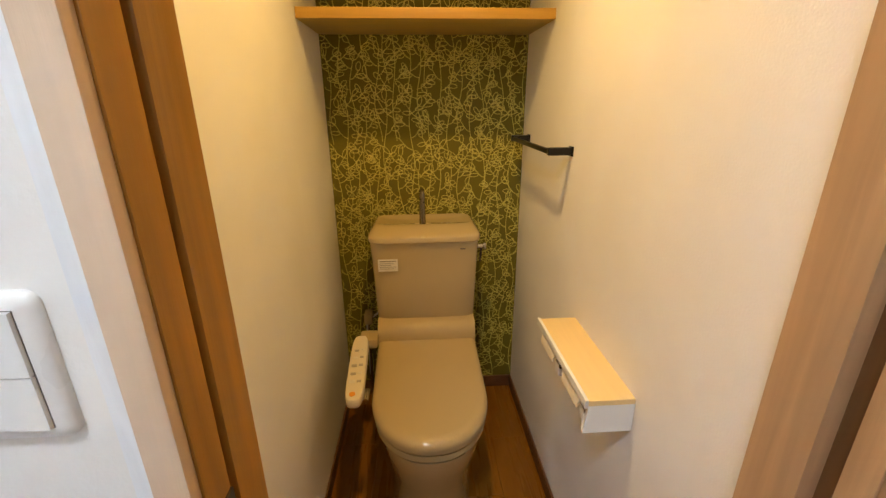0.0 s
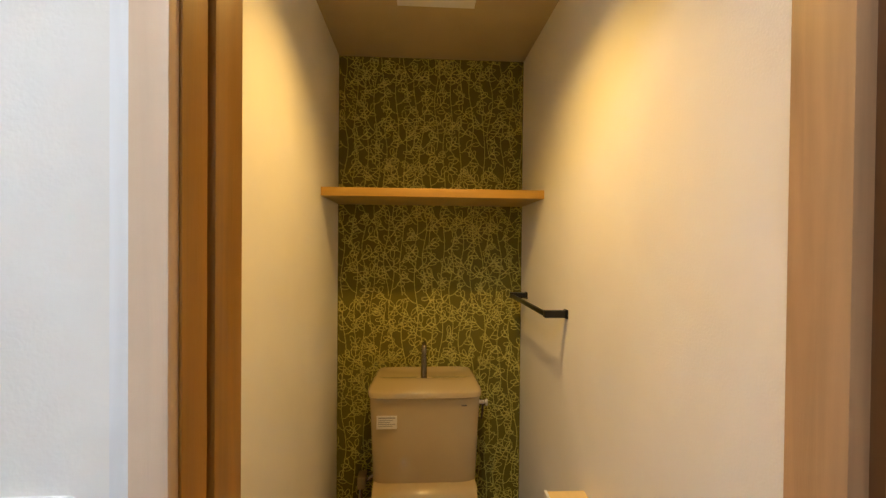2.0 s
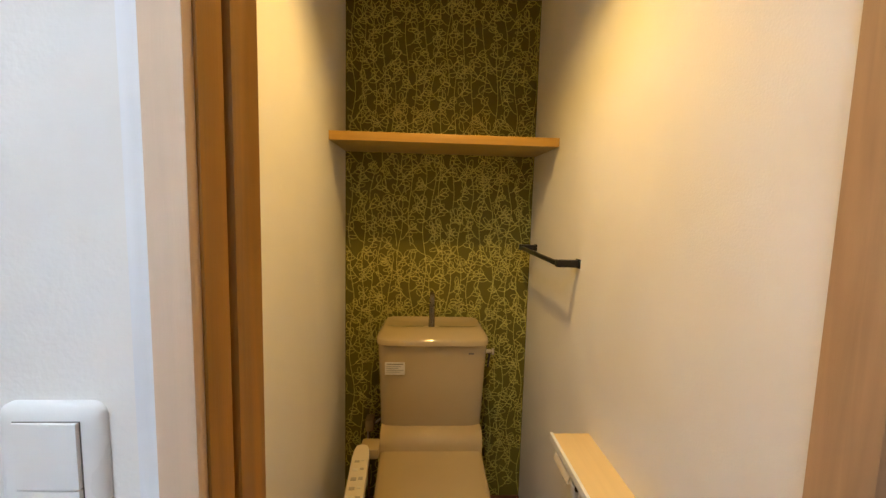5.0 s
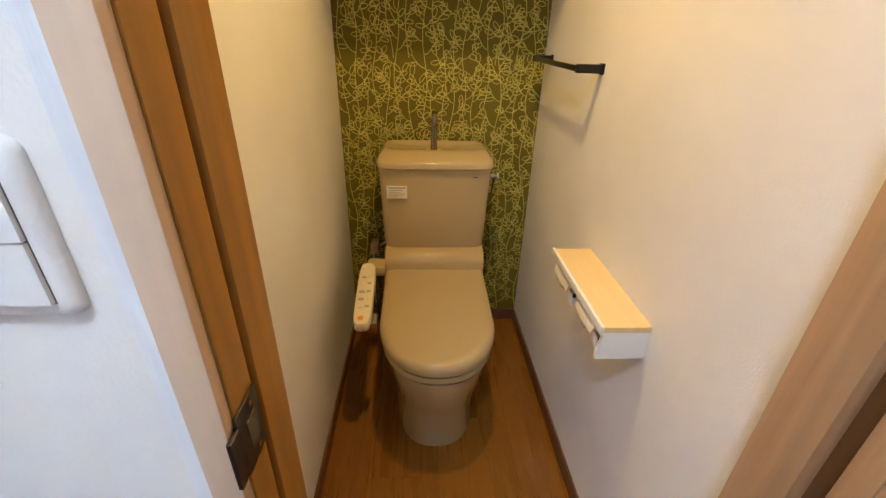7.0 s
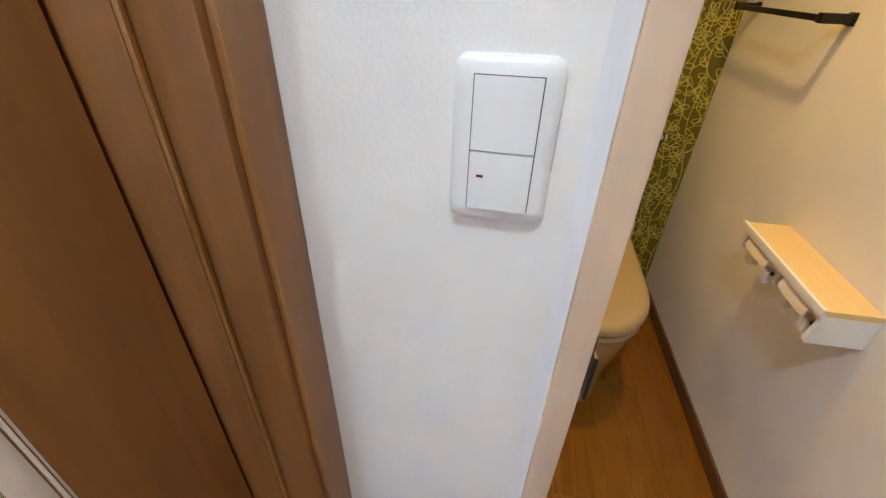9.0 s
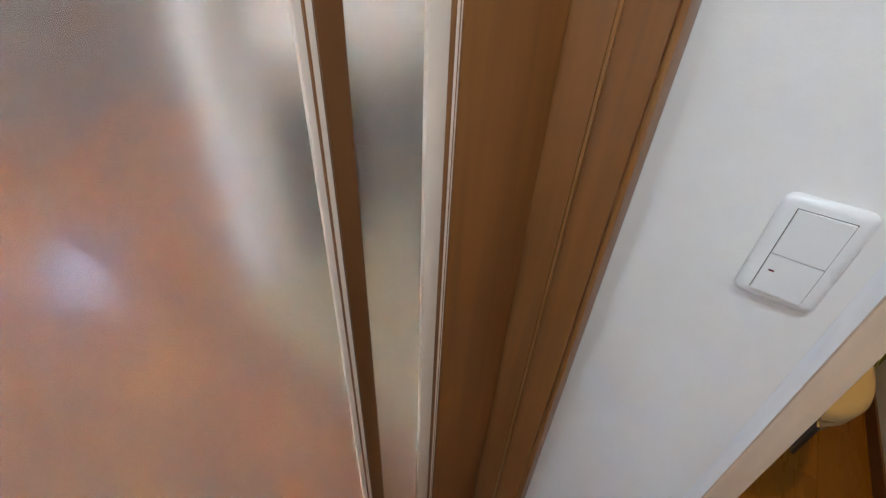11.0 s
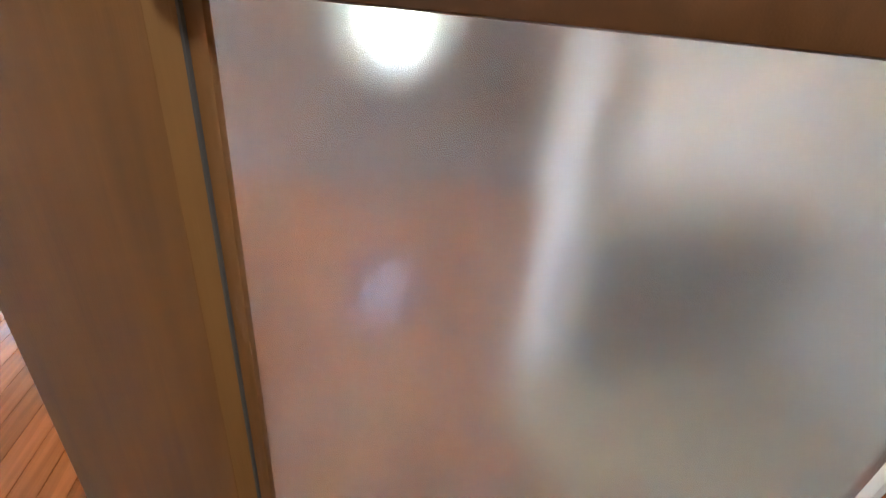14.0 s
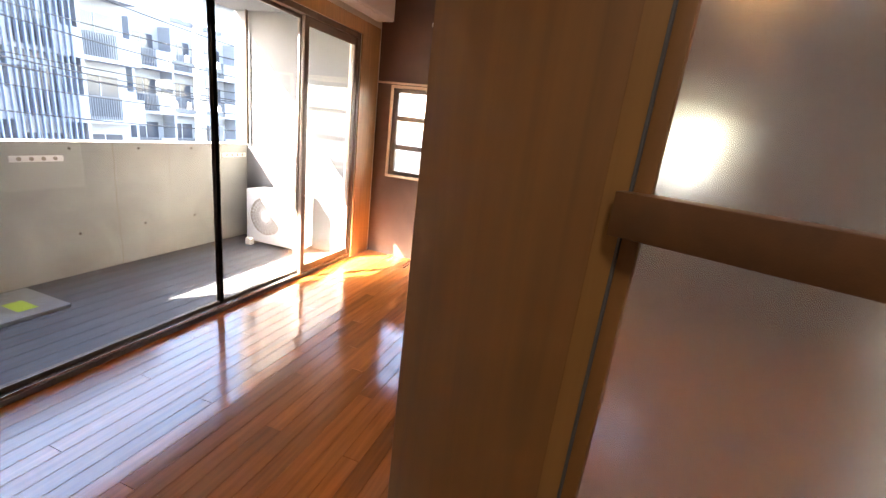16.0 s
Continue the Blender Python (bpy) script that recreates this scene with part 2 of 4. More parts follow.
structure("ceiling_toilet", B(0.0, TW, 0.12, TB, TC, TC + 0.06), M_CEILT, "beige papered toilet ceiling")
structure("baseboard_back", B(0.006, TW - 0.006, TB - 0.008, TB, 0, 0.06, bevel=0.002), M_BASE, "dark brown baseboard")
structure("baseboard_left", B(0.0, 0.008, 0.12, TB, 0, 0.06, bevel=0.002), M_BASE, "dark brown baseboard")
structure("baseboard_right", B(TW - 0.008, TW, 0.10, TB, 0, 0.06, bevel=0.002), M_BASE, "dark brown baseboard")

# ---- the setting: hall ----
structure("subfloor_hall", B(-0.187, 2.6, -1.05, 0.0, -0.05, -0.006), M_SUBFLOOR, "dark floor joints")
structure("wall_hall_switch", B(-0.10, 0.132, 0.0, 0.12, 0, 2.35), M_PAPER, "white papered wall with fine texture")
structure("wall_hall_corner", B(-0.187, -0.10, 0.0, 0.12, 0, 2.35), M_PAPER, "white papered wall beside the door frame")
structure("wall_hall_over_door", B(0.132, 0.76, 0.0, 0.10, 2.06, 2.35), M_PAPER, "white papered wall above the toilet door")
structure("wall_hall_right", B(0.76, 2.6, 0.0, 0.10, 0, 2.35), M_PAPER, "white papered hall wall")
structure("wall_hall_left", B(-0.187, 2.6, -1.17, -1.05, 0, 2.35), M_PAPER, "white papered hall wall")
structure("wall_hall_end", B(2.6, 2.72, -1.17, 0.12, 0, 2.35), M_PAPER, "white papered hall end wall")
structure("ceiling_hall", B(-0.187, 2.6, -1.05, 0.0, 2.33, 2.39), M_CEIL, "white papered hall ceiling")

# toilet door frame: left jamb with stop, right jamb, head, casings
frame_t = empty("door_frame", (0.43, 0.05, 0), "honey-coloured wooden toilet door frame with pale casing", "door frame")
under(frame_t, "casing", B(0.130, 0.158, -0.006, 0.008, 0, 2.06, bevel=0.0015), M_CASE, "pale maple front casing")
under(frame_t, "jamb", B(0.140, 0.160, 0.008, 0.046, 0, 2.06, bevel=0.001), M_JAMB)
under(frame_t, "groove", B(0.140, 0.152, 0.046, 0.054, 0, 2.06), M_FRAME, "dark seal groove")
under(frame_t, "stop", B(0.140, 0.163, 0.054, 0.110, 0, 2.05, bevel=0.004), M_JAMB, "rounded door stop strip")
under(frame_t, "jamb", B(0.716, 0.74, 0.030, 0.095, 0, 2.06, bevel=0.001), M_JAMBR)
under(frame_t, "groove", B(0.736, 0.74, 0.006, 0.030, 0, 2.06), M_FRAME, "dark seal groove")
under(frame_t, "reveal", B(0.74, TW, 0.006, 0.095, 0, 2.06), M_JAMB)
under(frame_t, "head", B(0.140, 0.74, 0.008, 0.112, 2.03, 2.06, bevel=0.001), M_JAMB)

strike = empty("strike_plate", (0.160, 0.025, 0.96), "dark bronze latch strike plate on the door jamb", "strike plate")
bm = B(0.160, 0.1625, 0.004, 0.046, 0.925, 0.995, bevel=0.001)
under(strike, "plate", bm, M_STRIKE)
under(strike, "lip", B(0.1585, 0.163, -0.012, 0.006, 0.930, 0.985, bevel=0.0012), M_STRIKE, "curved latch lip")
under(strike, "latch_hole", B(0.1622, 0.1630, 0.018, 0.036, 0.945, 0.975, bevel=0.0003), M_GAP, "dark latch hole")
for z in (0.934, 0.987):
    under(strike, "screw", rod(bmesh.new(), (0.162, 0.030, z), (0.1634, 0.030, z), 0.0032, n=12), M_CHROME)

# toilet door, opened outwards against the hall
tdoor = empty("toilet_door", (0.722, 0.0, 0), "open tan wooden toilet door beside its frame", "door")
under(tdoor, "stile", B(0.720, 0.754, -0.024, 0.004, 0.012, 2.02, bevel=0.002), M_JAMBR)
under(tdoor, "upper_panel", B(0.722, 0.752, -0.56, -0.024, 0.99, 2.02, bevel=0.002), M_JAMBR)
under(tdoor, "lower_panel", B(0.722, 0.752, -0.56, -0.024, 0.012, 0.975, bevel=0.002), M_JAMBR)
under(tdoor, "panel_rail", B(0.719, 0.754, -0.56, -0.024, 0.975, 0.99, bevel=0.003), M_JAMB)

# ---- living room door: frame and leaf ----
HX, HY, LEAF, OPEN = -0.187, -0.067, 0.898, 22.0
lframe = empty("door_frame", (-0.2, -0.5, 0), "dark brown stepped wooden frame of the living room door", "door frame")
for side in (0, 1):
    y0, y1 = (HY + 0.003, 0.0) if side == 0 else (-1.05, HY - LEAF - 0.003)
    inner = y0 if side == 0 else y1
    s = 1 if side == 0 else -1
    under(lframe, "jamb", B(-0.315 if side == 0 else -0.235, -0.150, y0, y1, 0, 2.33, bevel=0.002), M_DOOR)
    a, b = sorted((inner + s * 0.006, 0.0 if side == 0 else -1.05))
    under(lframe, "casing", B(-0.150, -0.106, a, b, 0, 2.33, bevel=0.002), M_DOOR)
    # thin lighter strips paint the highlights along the frame's arrises
    a, b = sorted((inner + s * 0.014, 0.0 if side == 0 else -1.05))
    under(lframe, "casing_edge", B(-0.106, -0.099, a, b, 0, 2.33, bevel=0.002), M_LITEDGE, "casing arris with its highlight put into the colour")
    a, b = sorted((inner + s * 0.0005, inner + s * 0.0055))
    under(lframe, "step_bead", B(-0.150, -0.146, a, b, 0, 2.33, bevel=0.001), M_LITEDGE, "jamb arris with its highlight put into the colour")
under(lframe, "head", B(-0.315, -0.150, HY - LEAF - 0.003, HY + 0.003, 2.14, 2.33, bevel=0.002), M_FRAME)

leaf = tagged(new("glass_door"), "brown wooden door with frosted glass panes, ajar", "door")
leaf.matrix_world = Matrix.Translation((HX, HY, 0)) @ Matrix.Rotation(radians(-OPEN), 4, "Z")


def leaf_part(name, s0, s1, d0, d1, z0, z1, mat, label="", bevel=0.002):
    """s: along the leaf from the hinge; d: depth behind the hall-side face."""
    return part(name, B(-d1, -d0, -s1, -s0, z0, z1, bevel=bevel), mat, leaf, label, True)


ZB, ZT = 0.10, 2.02
leaf_part("stile", 0.002, 0.110, 0, 0.038, 0.012, 2.12, M_DOOR)
leaf_part("stile", 0.726, LEAF, 0, 0.038, 0.012, 2.12, M_DOOR, "wide lock stile")
leaf_part("rail", 0.110, 0.726, 0.0, 0.038, 0.012, ZB, M_DOORX, "bottom rail")
leaf_part("rail", 0.110, 0.726, 0.0, 0.038, ZT, 2.12, M_DOORX, "top rail")
leaf_part("mullion", 0.204, 0.223, 0.0, 0.034, ZB, ZT, M_FRAME, "dark slim mullion", 0.001)
leaf_part("glazing_bar", 0.2228, 0.717, -0.004, 0.018, 1.522, 1.551, M_DOORX, "brown horizontal glazing bar", 0.001)
# beads that face the light are coloured cream, the lock-side ones brown
leaf_part("bead", 0.110, 0.116, 0.003, 0.014, ZB, ZT, M_LITBEAD, "", 0.0008)
leaf_part("bead", 0.116, 0.136, 0.009, 0.016, ZB, ZT, M_LITBEAD, "glazing bead in a cream that stands for light on it", 0.0008)
leaf_part("bead", 0.223, 0.228, 0.003, 0.014, ZB, ZT, M_LITBEAD, "", 0.0008)
leaf_part("bead", 0.228, 0.234, 0.008, 0.016, ZB, ZT, M_LITBEAD, "glazing bead in a cream that stands for light on it", 0.0008)
# the bevel's lighter colour stands for light on its slope
bm = bmesh.new()
prof = [(0.7262, 0.0005), (0.7130, 0.0085), (0.7130, 0.018), (0.7262, 0.018)]
rings(bm, [[(-d, -u, z) for u, d in prof] for z in (ZB, ZT)])
part("bead", bm, M_LITEDGE, leaf, "bevelled brown glazing bead, coloured lighter as a lit facet")
leaf_part("gasket", 0.7112, 0.7130, 0.0080, 0.018, ZB, ZT, M_GAP, "thin dark gasket", 0.0002)
leaf_part("bead", 0.7000, 0.7112, 0.0110, 0.018, ZB, ZT, M_DOOR, "", 0.0008)
leaf_part("gasket", 0.1158, 0.1170, 0.0025, 0.014, ZB, ZT, M_DOOR, "thin brown groove", 0.0002)
leaf_part("gasket", 0.1120, 0.1128, 0.0025, 0.006, ZB, ZT, M_DOOR, "thin brown groove", 0.0001)
leaf_part("gasket", 0.2276, 0.2286, 0.0025, 0.014, ZB, ZT, M_DOOR, "thin brown groove", 0.0002)
for a, b in ((0.116, 0.204), (0.223, 0.708)):
    g = leaf_part("pane", a, b, 0.018, 0.022, ZB, ZT, M_FROST, "frosted glass pane", 0.0)
    g.visible_shadow = False

structure("trim_caulk", B(0.114, 0.1305, -0.0006, 0.001, 0.0, 2.06), M_CAULK, "smooth white caulk line beside the casing")

# ---- light switch ----
SX, SZ = 0.0600, 1.164
switch = empty("light_switch", (SX, 0, SZ), "white wall switch plate with two rockers", "light switch")
bm = bmesh.new()
rr, seg = 0.012, 5


def rounded(hw, hh, r, y):
    pts = []
    for cx, cz, a0 in ((hw - r, hh - r, 0), (-hw + r, hh - r, 90), (-hw + r, -hh + r, 180), (hw - r, -hh + r, 270)):
        for i in range(seg + 1):
            a = radians(a0 + 90 * i / seg)
            pts.append((SX + cx + r * math.cos(a), y, SZ + cz + r * math.sin(a)))
    return pts


rings(bm, [rounded(0.0350, 0.0575, 0.010, -0.0002), rounded(0.0350, 0.0575, 0.010, -0.0035), rounded(0.0335, 0.056, 0.010, -0.0065),
           rounded(0.0285, 0.0515, 0.008, -0.0085), rounded(0.0225, 0.0465, 0.003, -0.0088)])
under(switch, "plate", bm, M_WHITEP)
under(switch, "gap", B(SX - 0.0222, SX + 0.0222, -0.0090, -0.0080, SZ - 0.0462, SZ + 0.0462), M_GAP)
for z0, z1 in ((SZ - 0.0020, SZ + 0.0455), (SZ - 0.0455, SZ - 0.0032)):
    bm = bmesh.new()
    zc = (z0 + z1) / 2
    loops = []
    for x, y in ((SX - 0.0214, -0.0088), (SX - 0.0214, -0.0108), (SX - 0.006, -0.0116), (SX + 0.010, -0.0124), (SX + 0.0211, -0.0120), (SX + 0.0214, -0.0088)):
        loops.append((x, y))
    rings(bm, [[(x, y, z0) for x, y in loops], [(x, y, z1) for x, y in loops]])
    rk = under(switch, "rocker", bm, M_WHITEP)
led = B(SX - 0.0160, SX - 0.0112, -0.0117, -0.0106, SZ - 0.0212, SZ - 0.0193, bevel=0.0003)
under(switch, "indicator", led, M_RED, "small dark red indicator window")

# ---- toilet things ----
shelf = empty("wall_shelf", (TW / 2, 1.3, 1.57), "maple wall shelf spanning the alcove above the tank", "shelf")
under(shelf, "board", B(0.001, TW - 0.001, 1.151, TB - 0.001, 1.570, 1.600, bevel=0.001), M_SHELF)
under(shelf, "front_edge", B(0.001, TW - 0.001, 1.147, 1.151, 1.570, 1.600, bevel=0.0015), M_EDGE, "honey-coloured edge band")


def ellipse(cx, cy, a, b, z, n=40, power=2.0, back=None):
    """A ring of points, squarer with a higher power; back: flat limit towards the wall."""
    pts = []
    for i in range(n):
        t = 2 * math.pi * i / n
        c, s = math.cos(t), math.sin(t)
        x = cx + a * math.copysign(abs(c) ** (2 / power), c)
        y = cy + b * math.copysign(abs(s) ** (2 / power), s)
        if back is not None:
            y = min(y, back)
        pts.append((x, y, z))
    return pts


TX = 0.367
wc = empty("toilet", (TX, 1.0, 0), "beige ceramic toilet with tank, closed lid and washlet panel", "toilet")
# pedestal and bowl
bm = bmesh.new()
rings(bm, [ellipse(TX, 0.985, 0.142, 0.245, 0.0, power=2.5, back=1.22), ellipse(TX, 0.985, 0.144, 0.247, 0.015, power=2.5, back=1.22),
           ellipse(TX, 0.980, 0.138, 0.246, 0.10, power=2.4, back=1.22), ellipse(TX, 0.968, 0.148, 0.262, 0.20, power=2.4, back=1.22),
           ellipse(TX, 0.953, 0.166, 0.284, 0.29, power=2.3, back=1.22), ellipse(TX, 0.945, 0.175, 0.292, 0.345, power=2.3, back=1.22),
           ellipse(TX, 0.940, 0.176, 0.292, 0.375, power=2.3, back=1.22)])
under(wc, "bowl", bm, M_CERAMIC)


def lid_ring(grow, z, n=28):
    """Straight tapering sides from the hinge, then a round front."""
    pts = [(TX - 0.190 - grow * 0.6, 1.180, z)]
    for i in range(n + 1):
        t = math.pi * i / n
        c, s_ = math.cos(t), math.sin(t)
        pts.append((TX - (0.185 + grow) * math.copysign(abs(c) ** 0.90, c), 0.890 - (0.250 + grow) * abs(s_) ** 0.92, z))
    pts.append((TX + 0.190 + grow * 0.6, 1.180, z))
    return pts


def dished(loops):
    bm_ = rings(bmesh.new(), loops, close_top=False)
    top = [v for v in bm_.verts][-len(loops[-1]):]
    z = loops[-1][0][2] + 0.0004
    mid = [bm_.verts.new((TX + 0.6 * (v.co.x - TX), 0.93 + 0.6 * (v.co.y - 0.93), z)) for v in top]
    k = len(top)
    for i in range(k):
        bm_.faces.new((top[i], top[(i + 1) % k], mid[(i + 1) % k], mid[i]))
    hub = bm_.verts.new((TX, 0.93, z + 0.0002))
    for i in range(k):
        bm_.faces.new((mid[i], mid[(i + 1) % k], hub))
    return bm_


under(wc, "seat", dished([lid_ring(-0.010, 0.380), lid_ring(-0.004, 0.386), lid_ring(-0.006, 0.403)]), M_SEAT)
under(wc, "lid", dished([lid_ring(-0.012, 0.408), lid_ring(0.000, 0.414), lid_ring(0.002, 0.432), lid_ring(-0.003, 0.445), lid_ring(-0.014, 0.4525), lid_ring(-0.034, 0.4555)]),
      M_SEAT, "closed beige plastic seat lid")
bm = bmesh.new()
prof = [(1.300, 0.375), (1.178, 0.375), (1.172, 0.440), (1.174, 0.474), (1.180, 0.495), (1.194, 0.512), (1.216, 0.520), (1.300, 0.521)]
rings(bm, [[(x, y, z) for y, z in prof] for x in (TX - 0.190, TX - 0.187, TX + 0.187, TX + 0.190)])
under(wc, "rear_unit", bm, M_SEAT, "rounded hinge cover")
# tank: body, lid with hand basin
bm = bmesh.new()


def slab(cx, cy, a, b, z, n=40):
    return ellipse(cx, cy, a, b, z, n, power=7.0)


rings(bm, [slab(TX, 1.345, 0.190, 0.100, 0.500), slab(TX, 1.343, 0.197, 0.108, 0.520), slab(TX, 1.340, 0.203, 0.114, 0.700),
           slab(TX, 1.337, 0.209, 0.119, 0.838)])
under(wc, "tank", bm, M_CERAMIC)
bm = bmesh.new()
rings(bm, [slab(TX, 1.328, 0.207, 0.119, 0.841), slab(TX, 1.328, 0.2125, 0.123, 0.845), slab(TX, 1.328, 0.2125, 0.123, 0.861),
           slab(TX, 1.329, 0.2110, 0.1215, 0.8655), slab(TX, 1.333, 0.2070, 0.1165, 0.8720), slab(TX, 1.342, 0.2000, 0.1050, 0.8805),
           slab(TX, 1.354, 0.1930, 0.0910, 0.8885), slab(TX, 1.364, 0.1870, 0.0790, 0.8925), slab(TX, 1.368, 0.1780, 0.0700, 0.8915),
           slab(TX, 1.370, 0.1500, 0.0520, 0.8850), slab(TX, 1.370, 0.0600, 0.0220, 0.8820)])
under(wc, "tank_lid", bm, M_CERAMIC, "sloping tank lid with a shallow hand basin")
bm = bmesh.new()
rings(bm, [ellipse(TX - 0.005, 1.297, 0.046, 0.038, 0.866, 28), ellipse(TX - 0.005, 1.298, 0.043, 0.035, 0.882, 28), ellipse(TX - 0.005, 1.299, 0.038, 0.031, 0.887, 28),
           ellipse(TX - 0.005, 1.300, 0.031, 0.026, 0.886, 28), ellipse(TX - 0.005, 1.300, 0.024, 0.020, 0.879, 28), ellipse(TX - 0.005, 1.300, 0.010, 0.010, 0.876, 28)])
under(wc, "tap_cup", bm, M_CERAMIC)
bm = bmesh.new()
tap = []
for i in range(15):
    u = i / 14
    if u < 0.6:
        c = Vector((TX - 0.005, 1.300, 0.880 + 0.115 * u / 0.6))
    else:
        a = math.pi * (u - 0.6) / 0.4 * 0.75
        c = Vector((TX - 0.005, 1.300 + 0.022 * (1 - math.cos(a)), 0.995 + 0.022 * math.sin(a)))
    tap.append(c)
loops = []
for i, c in enumerate(tap):
    way = (tap[min(i + 1, 14)] - tap[max(i - 1, 0)]).normalized()
    q = way.to_track_quat("Z", "X")
    r = 0.0125 - 0.003 * i / 14
    loops.append([tuple(c + q @ Vector((r * math.cos(k * math.pi / 7), r * math.sin(k * math.pi / 7), 0))) for k in range(14)])
rings(bm, loops)
under(wc, "tap", bm, M_TAP, "chrome hand-wash spout, darkened for what it reflects")
bm = rod(bmesh.new(), (TX + 0.195, 1.30, 0.795), (TX + 0.232, 1.30, 0.795), 0.013, 0.011, 20)
rod(bm, (TX + 0.232, 1.30, 0.795), (TX + 0.242, 1.30, 0.795), 0.017, 0.016, 20)
under(wc, "flush_lever", bm, M_CHROME, "chrome flush knob")
bm = rod(bmesh.new(), (TX + 0.225, 1.295, 0.79), (TX + 0.218, 1.285, 0.735), 0.005, 0.003, 10)
under(wc, "lever_arm", bm, M_STRIKE)
under(wc, "mark", B(TX + 0.133, TX + 0.152, 1.2128, 1.2150, 0.812, 0.8165), M_GAP, "small dark maker's mark drawn as a bar")
st = under(wc, "sticker", B(0.190, 0.264, 1.2175, 1.2205, 0.730, 0.778, bevel=0.0005), M_STICKER, "white paper sticker with grey print")
for i, z in enumerate((0.771, 0.762, 0.755, 0.748, 0.741)):
    ob = under(st, "print_bar", B(0.196, 0.258 - 0.009 * (i % 3), 1.2165, 1.2176, z - (0.0022 if i == 0 else 0.0010), z + (0.0022 if i == 0 else 0.0010)), M_PRINT)
# washlet control panel
pan = under(wc, "control_panel", rings(bmesh.new(), [ellipse(0, -0.008, 0.026, 0.168, -0.017, 36, 4.5), ellipse(0, -0.008, 0.030, 0.173, -0.010, 36, 4.5), ellipse(0, -0.008, 0.030, 0.173, 0.009, 36, 4.5), ellipse(0, -0.008, 0.027, 0.169, 0.0155, 36, 4.5), ellipse(0, -0.008, 0.020, 0.150, 0.0168, 36, 4.5)]), M_PANEL, "cream washlet control panel")
ctl = Matrix.Translation((0.124, 0.985, 0.474)) @ Matrix.Rotation(radians(2), 4, "Z") @ Matrix.Rotation(radians(4), 4, "X")
pan.matrix_parent_inverse = wc.matrix_world.inverted() @ ctl
for k, (x, y, w, h) in enumerate(((-0.010, -0.075, 0.020, 0.014), (0.012, -0.075, 0.014, 0.010), (-0.010, -0.045, 0.018, 0.013), (0.012, -0.042, 0.014, 0.010),
                                  (-0.010, -0.012, 0.018, 0.014), (0.012, -0.010, 0.014, 0.012), (-0.009, 0.022, 0.016, 0.012), (0.012, 0.025, 0.012, 0.010),
                                  (-0.008, 0.055, 0.016, 0.010), (0.010, 0.060, 0.010, 0.008))):
    part("button", B(x - w / 2, x + w / 2, 1.25 * y - h / 2, 1.25 * y + h / 2, 0.0165, 0.0182, bevel=0.0008), M_BUTTON if k % 3 else M_STICKER, pan, "", True)
bm = rod(bmesh.new(), (-0.004, -0.152, 0.0150), (-0.004, -0.152, 0.0186), 0.0095, n=20)
part("button", bm, M_ORANGE, pan, "round orange stop button", True)
under(wc, "panel_arm", B(0.110, 0.180, 1.125, 1.205, 0.452, 0.492, bevel=0.012), M_SEAT)
bm = rod(bmesh.new(), (0.163, 0.845, 0.440), (0.163, 0.900, 0.440), 0.010, 0.010, 16)
under(wc, "nozzle_knob", bm, M_CHROME, "dark chrome knob under the panel")

wv = empty("water_valve", (0.11, 1.40, 0.42), "beige water stop valve with pipe on the back wall", "valve")
under(wv, "body", B(0.094, 0.130, 1.405, TB - 0.0005, 0.400, 0.448, bevel=0.006), M_SEAT)
under(wv, "pipe", rod(bmesh.new(), (0.108, 1.425, 0.06), (0.108, 1.425, 0.40), 0.008, 0.008, 14), M_CHROME)
under(wv, "hose", rod(bmesh.new(), (0.126, 1.425, 0.425), (0.200, 1.38, 0.50), 0.008, 0.008, 14), M_CHROME)

# ---- paper holder ----
ph = empty("paper_holder", (0.73, 0.59, 0.70), "white double toilet paper holder with wooden shelf top", "paper holder")
under(ph, "shelf_top", B(0.680, TW - 0.0005, 0.419, 0.766, 0.744, 0.757, bevel=0.001), M_BIRCH, "pale yellow wooden shelf top")
under(ph, "front_lip", B(0.672, 0.680, 0.417, 0.768, 0.740, 0.760, bevel=0.0015), M_WHITEP)


def cheek(y0, y1, front, foot, low):
    """A side plate: flush with the shelf above, its foot reaching a little further out."""
    b = bmesh.new()
    loop = [(TW - 0.0005, 0.744), (front, 0.744), (front, 0.728), (foot, low + 0.004), (foot + 0.003, low), (TW - 0.0005, low)]
    rings(b, [[(x, y0, z) for x, z in loop], [(x, y1, z) for x, z in loop]])
    return b


under(ph, "end_cap", cheek(0.419, 0.430, 0.681, 0.674, 0.676), M_WHITEP, smooth=False)
under(ph, "end_cap", cheek(0.754, 0.765, 0.692, 0.688, 0.690), M_WHITEP, smooth=False)
under(ph, "divider", cheek(0.587, 0.597, 0.692, 0.688, 0.690), M_WHITEP, smooth=False)
under(ph, "back_plate", B(TW - 0.008, TW - 0.0005, 0.432, 0.752, 0.690, 0.742, bevel=0.001), M_WHITEP)
